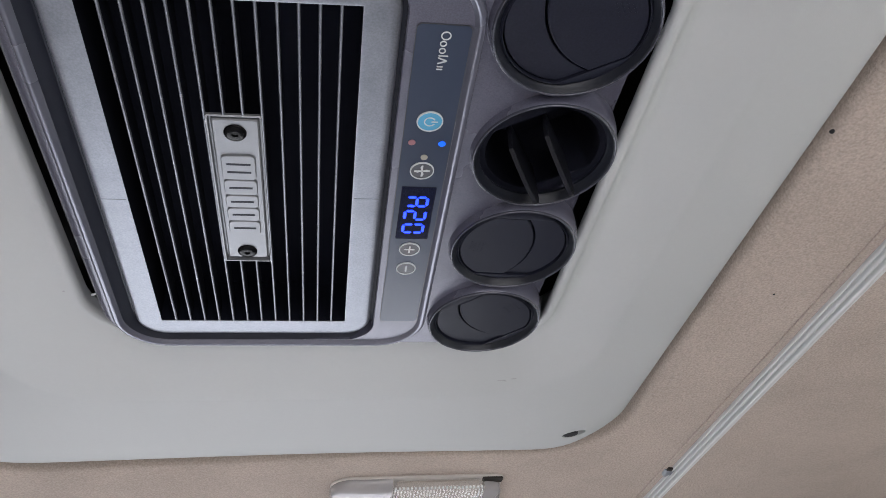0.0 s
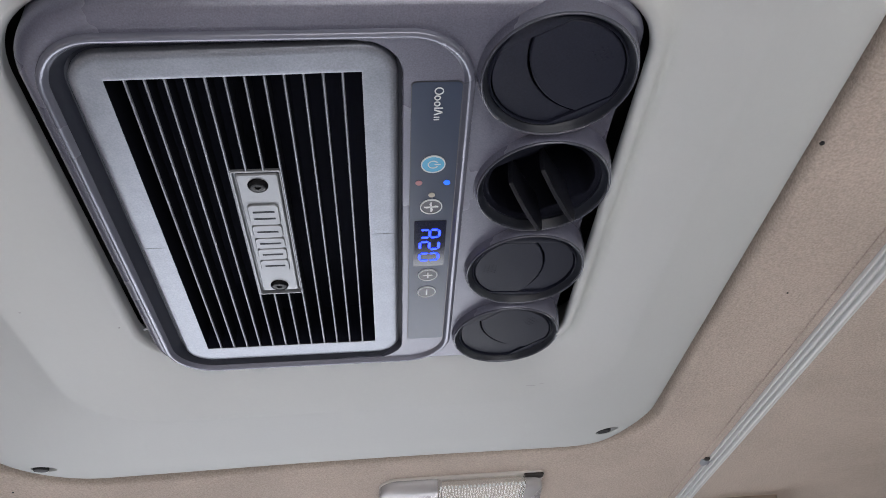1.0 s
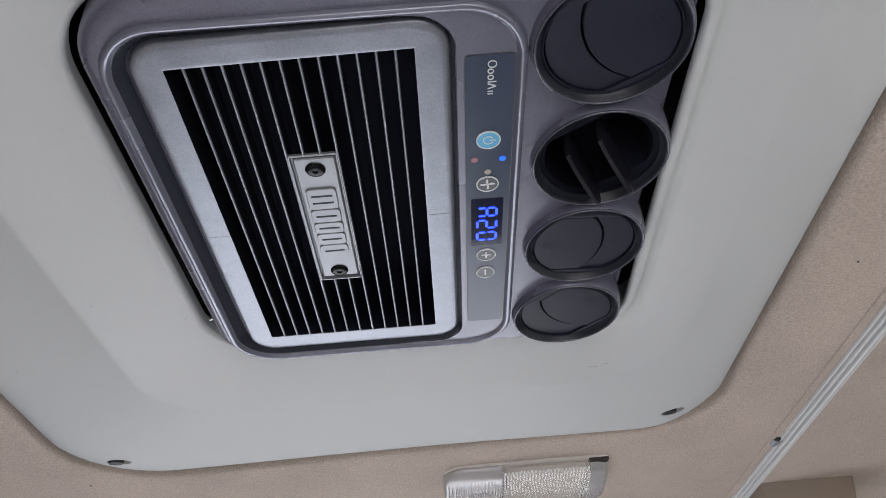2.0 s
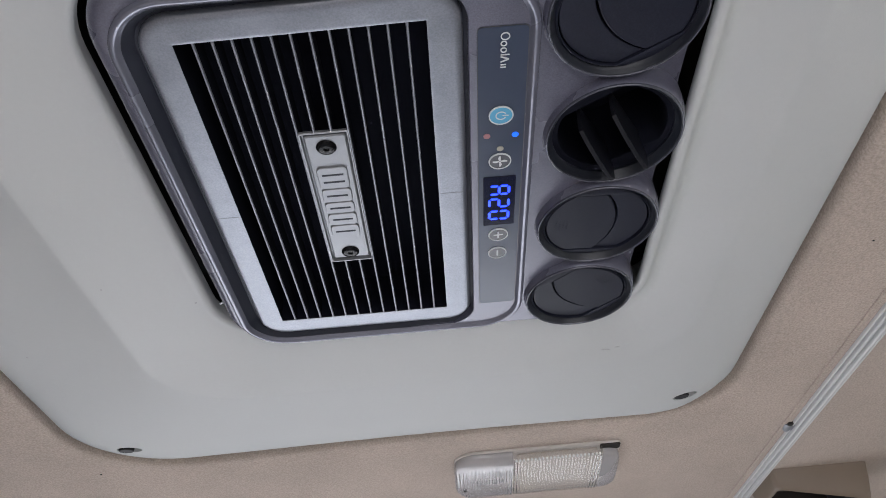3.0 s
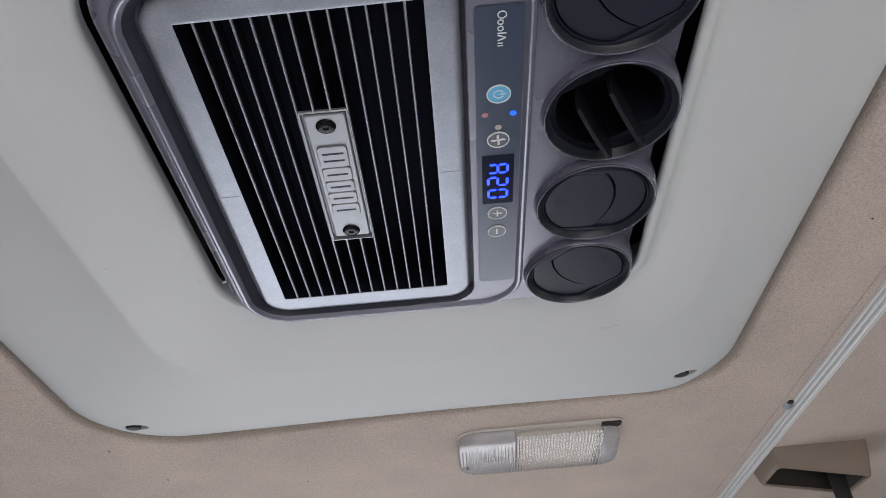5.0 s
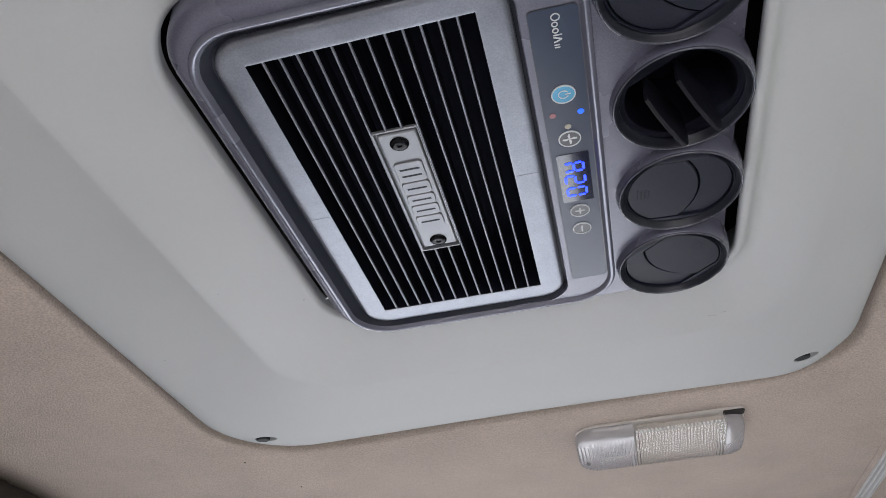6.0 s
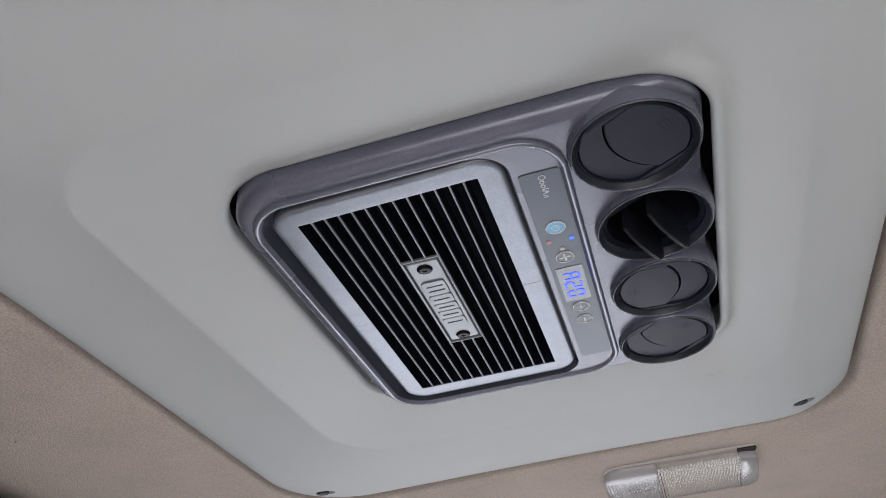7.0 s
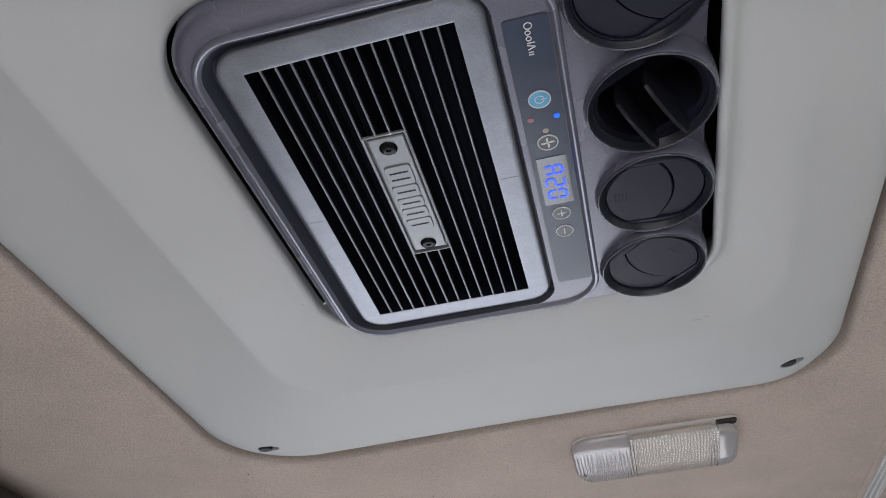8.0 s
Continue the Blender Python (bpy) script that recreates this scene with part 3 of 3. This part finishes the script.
# ---- round vents ----


def vent_collar():
    c = lambda r, z: ring(circle(0, 0, r, 64), z)
    return loft([c(0.0424, 0.012), c(0.0424, 0.0020), c(0.0413, 0.0008), c(0.0408, 0.0010), c(0.0404, 0.0016), c(0.0396, 0.0030), c(0.0388, 0.0042), c(0.0381, 0.0050), c(0.0376, 0.0056), c(0.0374, 0.0145)])


def vent_rim():
    """The thin rounded lip round a collar, coloured lighter for its edge highlight."""
    c = lambda r, z: ring(circle(0, 0, r, 64), z)
    return loft([c(0.0426, 0.0060), c(0.0426, 0.0012), c(0.0424, 0.0005), c(0.0420, 0.0), c(0.0416, 0.0), c(0.0412, 0.0004), c(0.0410, 0.0012)])


ARC_R, ARC_MID, FLAT, DISC = 0.046, 0.0128, 0.0303, 0.0358


def arc_at(y):
    return ARC_MID - (ARC_R - math.sqrt(ARC_R ** 2 - y * y))


def vent_flap():
    """The larger, rounded piece of a closed louvre: a disc with two flats, cut along an arc."""
    pts = [(x, max(-FLAT, min(FLAT, y))) for x, y in circle(0, 0, DISC, 96)]
    return slab([(min(x, arc_at(y)), y) for x, y in pts], 0.0036, 0.0110, 0.0008)


def vent_leaf():
    """The crescent beside it, a hair deeper, behind a narrow joint."""
    ys = [FLAT * (k / 24) for k in range(-24, 25)]
    right = [(math.sqrt(DISC ** 2 - y * y), y) for y in ys]
    left = [(arc_at(y) + 0.0013, y) for y in reversed(ys)]
    return loft([ring(right + left, 0.0140), ring(right + left, 0.0055), ring([(x - 0.0004 if i < 49 else x + 0.0004, y * 0.992) for i, (x, y) in enumerate(right + left)], 0.0050)], True, True)


def vent_dots():
    bm = bmesh.new()
    for i in range(4):
        for j in range(4):
            x, y = -0.0290 + i * 0.0026, -0.0039 + j * 0.0026 + (0.0013 if i % 2 else 0)
            loft([ring(circle(x, y, 0.0007, 8), 0.0038), ring(circle(x, y, 0.0004, 8), 0.0033)], False, True, bm=bm)
    return bm


def as_mesh(name, bm):
    bmesh.ops.recalc_face_normals(bm, faces=bm.faces)
    me = bpy.data.meshes.new(name)
    bm.to_mesh(me)
    bm.free()
    return me


COLLAR, RIM, FLAP, LEAF, DOTS = as_mesh("vent_collar", vent_collar()), as_mesh("vent_rim", vent_rim()), as_mesh("flap", vent_flap()), as_mesh("leaf", vent_leaf()), as_mesh("grip_dots", vent_dots())
BACK = as_mesh("vent_back", loft([ring(circle(0, 0, 0.0376, 40), 0.0139), ring(circle(0, 0, 0.0376, 40), 0.0158)], True, True))
def throat_ring(r, z, flat=0.05):
    return [(x, max(-flat, min(flat, y)), z) for x, y in circle(0, 0, r, 72)]


WELL = as_mesh("vent_well", loft([throat_ring(0.0337, 0.0095, 0.0268), throat_ring(0.0325, 0.055, 0.026)], False, True))
LEDGE = as_mesh("vent_ledge", loft([throat_ring(0.0380, 0.0051), throat_ring(0.0374, 0.0038, 0.0345), throat_ring(0.0368, 0.0033, 0.0312), throat_ring(0.0366, 0.0035, 0.0307), throat_ring(0.0366, 0.0145, 0.0307)]))
THROAT = as_mesh("vent_throat", loft([throat_ring(0.0376, 0.0070), throat_ring(0.0362, 0.0078), throat_ring(0.0346, 0.0082), throat_ring(0.0340, 0.0080, 0.0275), throat_ring(0.0337, 0.0085, 0.0270), throat_ring(0.0337, 0.0098, 0.0268)]))
VENTS = ((0.0598, -0.1406, 1.7900, 150), (0.0648, -0.0485, 1.7912, 0), (0.0645, 0.0410, 1.7905, 4), (0.0606, 0.1328, 1.7905, 138))
LOBE = as_mesh("vent_lobe", loft([ring(circle(0, 0, r, 64), z) for r, z in ((0.0452, 0.06), (0.0447, 0.012), (0.0440, 0.0070), (0.0433, 0.0036), (0.0429, 0.0020), (0.0425, 0.0013), (0.0420, 0.0018), (0.0420, 0.02))]))
for x, y, z, a in VENTS:
    hole = new("hole", as_mesh("hole", loft([ring(circle(x, y, 0.0376, 48), 1.78), ring(circle(x, y, 0.0376, 48), 1.90)], True, True)))
    hole.data.materials.append(M_DARK)
    md = housing.modifiers.new("hole", "BOOLEAN")
    md.operation, md.object, md.solver = "DIFFERENCE", hole, "EXACT"
bored = bpy.data.meshes.new_from_object(housing.evaluated_get(bpy.context.evaluated_depsgraph_get()))
housing.modifiers.clear()
housing.data = bored
for ob in [o for o in scene.objects if o.name.startswith("hole")]:
    bpy.data.objects.remove(ob)
for i, (x, y, z, a) in enumerate(VENTS):
    at = pose(x, y, z)
    sleeve = place("air_vent", COLLAR, M_COLLAR, ac, "open round air vent with two turned-out blades" if i == 1 else "closed round air vent", 30, at)
    place("vent_rim", RIM, M_RIM, sleeve, sharp=60, at=at)
    place("vent_lobe", LOBE, M_DARK, sleeve, sharp=50, at=at)
    if i == 1:
        # the open throat's shade is put into a near-black colour
        place("vent_well", WELL, M_FILTER_SHADE, sleeve, at=at @ pose(0, 0, 0, 0, 0, -31))
        place("vent_throat", THROAT, M_FILTER_SHADE, sleeve, at=at @ pose(0, 0, 0, 0, 0, -31))
        for dx, tip in ((-0.0138, 1.0), (0.0075, 1.14)):
            bm = bmesh.new()
            th = 0.0013
            prof = [(-0.0150, 0.022), (-0.0190, 0.006), (-0.0208, 0.0010), (-0.0205, -0.0024), (-0.012, -0.0075), (-0.002, -0.0108), (0.008, -0.0128), (0.016, -0.0135),
                    (0.0205, -0.0129), (0.0235, -0.0108), (0.0252, -0.0074), (0.0262, -0.003), (0.0268, 0.004), (0.026, 0.022)]
            prof = [(p * (tip if p > 0 else 1), q) for p, q in prof]
            f0 = [bm.verts.new((-th, p, q)) for p, q in prof]
            f1 = [bm.verts.new((th, p, q)) for p, q in prof]
            for k in range(len(prof)):
                j = (k + 1) % len(prof)
                bm.faces.new((f0[k], f0[j], f1[j], f1[k]))
            bm.faces.new(f0)
            bm.faces.new(f1[::-1])
            bmesh.ops.bevel(bm, geom=[e for e in bm.edges if abs(e.verts[0].co.x - e.verts[1].co.x) < 1e-6], offset=0.0004, segments=2, affect="EDGES")
            part("blade", bm, M_BLADE, sleeve, "black turned-out blade", 40, at @ pose(0, 0, 0, 0, 0, -31) @ pose(dx, 0, 0))
    else:
        r = at @ pose(0, 0, 0, 0, 0, a)
        # near-black back: stands for unlit depth round the flap
        place("vent_back", BACK, M_FILTER_SHADE, sleeve, at=r)
        place("vent_ledge", LEDGE, M_VENT, sleeve, at=r)
        place("leaf", LEAF, M_VENT, sleeve, at=r)
        place("flap", FLAP, M_VENT, sleeve, at=r)
        place("grip_dots", DOTS, M_VENT, sleeve, at=r)

# scrap of a cable tie in the gap beside the unit
tie = part("cable_tie_end", box(-0.0008, 0.0008, -0.006, 0.006, -0.0006, 0.0006, 0.0002), M_WHITE, None, at=pose(-0.2212, 0.1225, 1.8085, 15, 20, 50))
tagged(tie, "small white plastic tie end in the gap", "cable tie")

# ---- reading lamp on the headliner ----
lamp = root("ceiling_lamp", 0.05, 0.55, CEIL, "clear ribbed interior lamp with beige base on the headliner", "lamp")
LX0, LX1, LY0, LY1 = -0.0500, 0.1500, 0.4935, 0.6060
BASE_R = (0.026, 0.010, 0.016, 0.024)
part("lamp_base", loft([ring(rounded(LX0 + 0.001, LX1, LY0, LY1 - 0.002, BASE_R), CEIL + 0.001), ring(rounded(LX0 + 0.001, LX1, LY0, LY1 - 0.002, BASE_R), 1.8105),
                        ring(rounded(LX0 + 0.002, LX1 - 0.001, LY0 + 0.001, LY1 - 0.003, BASE_R), 1.8095)], True, True), M_LAMPBASE, lamp, "beige base plate")
part("bulb_dish", loft([[(0.000 + (0.023 - 0.010 * q) * math.cos(t), 0.562 + (0.020 - 0.008 * q) * math.sin(t), 1.8040 + 0.005 * q) for t in [2 * math.pi * k / 24 for k in range(24)]] for q in (0, 0.3, 0.6, 0.85, 1)], False, True), M_REFLECTOR, lamp, "pale dished reflector behind the bulb")
part("reflector", loft([ring(rounded(0.026, 0.122, LY0 + 0.012, LY1 - 0.008, 0.006), 1.8095), ring(rounded(0.026, 0.122, LY0 + 0.012, LY1 - 0.008, 0.006), 1.8078),
                        ring(rounded(0.034, 0.114, LY0 + 0.026, LY1 - 0.026, 0.006), 1.8088)], True, True), M_REFLECTOR, lamp)
part("bulb", loft([[(x, 0.556 + r * math.cos(2 * math.pi * k / 16), 1.8025 + r * math.sin(2 * math.pi * k / 16)) for k in range(16)] for x, r in ((-0.022, 0.002), (-0.018, 0.0050), (0.004, 0.0054), (0.010, 0.003))], True, True), M_SMOOTH, lamp, "small clear bulb")


def ribbed_cover(x0, x1, ribs, prof, squeeze):
    """A moulded cover along x: a profile across it, ribbed on its lower side; squeeze narrows it towards a rounded end."""
    bm = bmesh.new()
    rows = []
    n = ribs * 6
    for k in range(n + 1):
        x = x0 + (x1 - x0) * k / n
        wave = 0.00055 * math.sin(2 * math.pi * k / 6)
        f = squeeze(x)
        mid = (LY0 + LY1) / 2
        rows.append([bm.verts.new((x, mid + (p - mid) * f, CEIL - 0.003 - (CEIL - 0.003 - q - wave * rib) * (0.35 + 0.65 * f) if f < 1 else q + wave * rib)) for p, q, rib in prof])
    for a, b in zip(rows, rows[1:]):
        for i in range(len(a) - 1):
            bm.faces.new((a[i], a[i + 1], b[i + 1], b[i]))
    bm.faces.new(rows[0])
    bm.faces.new(rows[-1][::-1])
    return bm


def round_end(x):
    t = min(1, (x - LX0) / 0.024)
    return 0.42 + 0.58 * math.sqrt(max(0, 1 - (1 - t) ** 2))


BACK_PROF = [(0.545, 1.7935, 1), (0.570, 1.7915, 1), (0.588, 1.7908, 1), (0.5955, 1.7918, 1), (0.6005, 1.7950, 0.6), (0.6035, 1.8000, 0.3), (0.6050, 1.8095, 0)]
left_prof = [(0.4960, 1.8095, 0), (0.4966, 1.8060, 0), (0.4985, 1.8028, 0), (0.5015, 1.8004, 0), (0.5050, 1.7987, 0), (0.5085, 1.7976, 0), (0.5120, 1.7969, 0), (0.5160, 1.7964, 0.2), (0.5240, 1.7956, 1)] + BACK_PROF
right_prof = [(0.5000, 1.8095, 0), (0.5003, 1.8030, 0), (0.5006, 1.8008, 0.4), (0.5020, 1.7994, 1), (0.5070, 1.7984, 1), (0.5150, 1.7972, 1), (0.5240, 1.7960, 1)] + BACK_PROF
part("switch_cover", ribbed_cover(LX0, 0.0205, 17, left_prof, round_end), M_SMOOTH, lamp, "smooth-topped clear switch cover", 60)
lens = part("ribbed_lens", ribbed_cover(0.0215, 0.1265, 28, right_prof, lambda x: 1.0), M_CLEAR, lamp, "clear ribbed plastic lens", 60)
bm = bmesh.new()
for k in range(23):
    x = 0.0240 + k * 0.0045
    box(x - 0.0013, x + 0.0013, 0.4994, 0.5036, 1.7984, 1.8012, 0.0009, 2, bm)
part("lens_teeth", bm, M_TEETH, lens)
# solid dark pad, no recess: the notch's shade is its colour
part("notch_shade", loft([ring(rounded(0.1245, 0.1495, 0.4955, 0.5110, (0.001, 0.007, 0.003, 0.001), 5, 2), 1.8100), ring(rounded(0.1250, 0.1485, 0.4962, 0.5105, (0.001, 0.006, 0.003, 0.001), 5, 2), 1.8080)], True, True), M_BROWN, lamp, "dark pad painting the shade of the notch beside the lens")


def cap_end(x):
    t = min(1, (0.1492 - x) / 0.018)
    return 0.62 + 0.38 * math.sqrt(max(0, 1 - (1 - t) ** 2))


cap_prof = [(0.5060, 1.8095, 0), (0.5063, 1.8040, 0), (0.5075, 1.8005, 0), (0.5100, 1.7985, 0), (0.5150, 1.7972, 0), (0.5240, 1.7960, 0)] + [(p, q, 0) for p, q, _ in BACK_PROF]
part("end_cap", ribbed_cover(0.1268, 0.1492, 4, cap_prof, cap_end), M_SMOOTH, lamp, "frosted lamp end", 60)
part("latch_pin", loft([ring(circle(-0.0385, 0.5700, r, 14), z) for r, z in ((0.0022, 1.7985), (0.0020, 1.7922), (0.0012, 1.7916))], False, True), M_BROWN, lamp, "small dark latch pin")

# ---- curtain rail and bracket ----
RX = 0.3622
rail = root("curtain_rail", RX, 0.05, CEIL, "white ridged plastic curtain rail on the headliner", "rail")


def along(profile, y0, y1, squeeze=0.86):
    """A profile drawn along the cab's width, slightly askew."""
    bm = bmesh.new()
    a = [bm.verts.new((RX + squeeze * x - 0.004 * y0, y0, CEIL + z + 0.0005)) for x, z in profile]
    b = [bm.verts.new((RX + squeeze * x - 0.004 * y1, y1, CEIL + z + 0.0005)) for x, z in profile]
    for i in range(len(profile)):
        j = (i + 1) % len(profile)
        bm.faces.new((a[i], a[j], b[j], b[i]))
    bm.faces.new(a)
    bm.faces.new(b[::-1])
    return bm


part("rail_base", along([(-0.0132, 0.0), (-0.0132, -0.0010), (0.0132, -0.0010), (0.0132, 0.0)], Y0, Y1), M_CLIP, rail, "grey channel between the ridges")
for x0, x1, h in ((-0.0135, -0.0098, 0.0060), (-0.0062, -0.0012, 0.0068), (0.0022, 0.0080, 0.0078), (0.0104, 0.0137, 0.0052)):
    w = x1 - x0
    part("ridge", along([(x0, -0.0006), (x0 + 0.0002, -h * 0.7), (x0 + 0.18 * w, -h * 0.93), (x0 + 0.36 * w, -h), (x1 - 0.36 * w, -h), (x1 - 0.18 * w, -h * 0.93), (x1 - 0.0002, -h * 0.7), (x1, -0.0006)], Y0 + 0.001, Y1 - 0.001), M_RAIL, rail, "", 50)


def rail_clip(y):
    """A bent grey tab beside the rail with a dark slot at its near end."""
    clip = root("rail_clip", RX - 0.013, y, CEIL, "small grey metal clip gripping the curtain rail", "clip", "rail clips")
    bm = bmesh.new()
    prof = [(-0.0212, 0.0005), (-0.0208, -0.0026), (-0.0185, -0.0046), (-0.0150, -0.0056), (-0.0115, -0.0058), (-0.0095, -0.0050), (-0.0095, 0.0005)]
    rows = []
    for k in range(9):
        f = k / 8
        g = 1 - 0.45 * f ** 3
        rows.append([bm.verts.new((RX - 0.0080 + (x + 0.0080) * g, y - 0.010 + 0.024 * f, CEIL + z * g)) for x, z in prof])
    for a, b in zip(rows, rows[1:]):
        for i in range(len(prof) - 1):
            bm.faces.new((a[i], a[i + 1], b[i + 1], b[i]))
    bm.faces.new(rows[0])
    bm.faces.new(rows[-1][::-1])
    part("tab", bm, M_CLIP, clip, "", 50)
    part("slot", box(RX - 0.0185, RX - 0.0105, y - 0.0160, y - 0.0098, CEIL - 0.0050, CEIL + 0.0004, 0.0010), M_BROWN, clip, "dark slot")


for y in (0.497, 0.010):
    rail_clip(y)
bm = bmesh.new()
edge = [(-0.0205, 0.001), (-0.0202, -0.0010), (-0.0188, -0.0022), (-0.0125, -0.0026), (-0.0118, -0.0020), (-0.0118, 0.001)]
a = [bm.verts.new((RX + x - 0.004 * Y0, Y0, CEIL + z)) for x, z in edge]
b = [bm.verts.new((RX + x - 0.004 * Y1, Y1, CEIL + z)) for x, z in edge]
for i in range(len(edge)):
    j = (i + 1) % len(edge)
    bm.faces.new((a[i], a[j], b[j], b[i]))
bm.faces.new(a)
bm.faces.new(b[::-1])
structure("trim", bm, M_FELT, "beige felt edging along the curtain rail", "trim")

br = root("hook_bracket", 0.43, 0.68, CEIL, "beige plastic bracket with hollow underside on the headliner", "bracket")


def bracket_shell():
    def o(d, drop, k):
        return [(x, y, CEIL + 0.001 - drop * (0.80 + 0.85 * (x - 0.372) / 0.13)) for x, y in rounded(0.370 + d, 0.503 - d, 0.648 + k, 0.744 - d, 0.007, 5, 4)]
    return loft([o(0.0, 0.0, 0.0), o(0.002, 0.012, 0.003), o(0.005, 0.026, 0.009), o(0.0062, 0.0292, 0.011), o(0.008, 0.030, 0.013), o(0.010, 0.0292, 0.015), o(0.011, 0.024, 0.016), o(0.011, 0.004, 0.016)], True, True)


part("shell", bracket_shell(), M_BRACKET, br, "", 40)
def hollow_ring(d, drop):
    return [(x, y, CEIL + 0.001 - drop * (0.80 + 0.85 * (x - 0.372) / 0.13)) for x, y in rounded(0.370 + d, 0.503 - d, 0.664 + d - 0.0112, 0.744 - d, 0.006, 5, 4)]


# hollow and dividers painted dark: shade inside the beige bracket
part("hollow", loft([hollow_ring(0.0114, 0.0275), hollow_ring(0.0120, 0.006)], False, True), M_BROWN, br, "bracket hollow with its shade painted dark brown")
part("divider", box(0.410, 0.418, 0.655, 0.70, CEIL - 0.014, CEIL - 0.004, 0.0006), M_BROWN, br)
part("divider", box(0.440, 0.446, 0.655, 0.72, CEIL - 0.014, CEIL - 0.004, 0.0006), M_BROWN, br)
part("strap", box(0.452, 0.474, 0.686, 0.690, CEIL - 0.12, CEIL - 0.004, 0.001), M_BLACK, br, "black webbing strap")

# added dark block at the rear of the cab, making the headliner's end dark
lk = root("rear_dark_block", -1.0, 0.2, CEIL, "dark brown block added at the rear for the headliner's dark end", "locker")
part("rear_block_body", box(X0, -0.70, -1.1, 1.2, 1.42, CEIL - 0.001, 0.06, 8), M_BROWN, lk)

# dirt specks and short scuffs on the moulding, laid on its surface
bpy.context.view_layer.update()
bm = bmesh.new()
for x, y, r, a, long in ((-0.3993, 0.1739, 0.0009, 0, 1), (-0.2991, 0.0776, 0.0008, 0, 1), (-0.2430, 0.1210, 0.0009, 0, 1), (0.0985, 0.2496, 0.0006, 10, 8), (0.1090, 0.2470, 0.0005, -4, 5)):
    ok, at_, normal_, index_ = panel.ray_cast(Vector((x, y, 1.6)), Vector((0, 0, 1)))
    if ok:
        c, s = math.cos(radians(a)), math.sin(radians(a))
        pts = [(x + c * p * long - s * q, y + s * p * long + c * q) for p, q in circle(0, 0, r, 10)]
        loft([ring(pts, at_.z + 0.0006), ring(pts, at_.z - 0.00012)], False, True, bm=bm)
tagged(part("dirt_specks", bm, M_SCUFF), "small grey dirt specks and scuffs on the moulding", "specks", "", "stuff")

# specks of lint and a pinhole on the headliner
bm = bmesh.new()
for x, y, r in ((0.2495, -0.061, 0.0018), (-0.418, 0.568, 0.0013), (-0.45, 0.46, 0.0012), (-0.62, 0.10, 0.001), (-0.25, 0.62, 0.001), (0.30, 0.12, 0.0009)):
    loft([ring(circle(x, y, r, 10), CEIL + 0.0005), ring(circle(x, y, r * 0.8, 10), CEIL - 0.0006)], False, True, bm=bm)
tagged(part("lint_specks", bm, M_BLACK), "tiny dark specks of dirt on the headliner", "specks", "", "stuff")
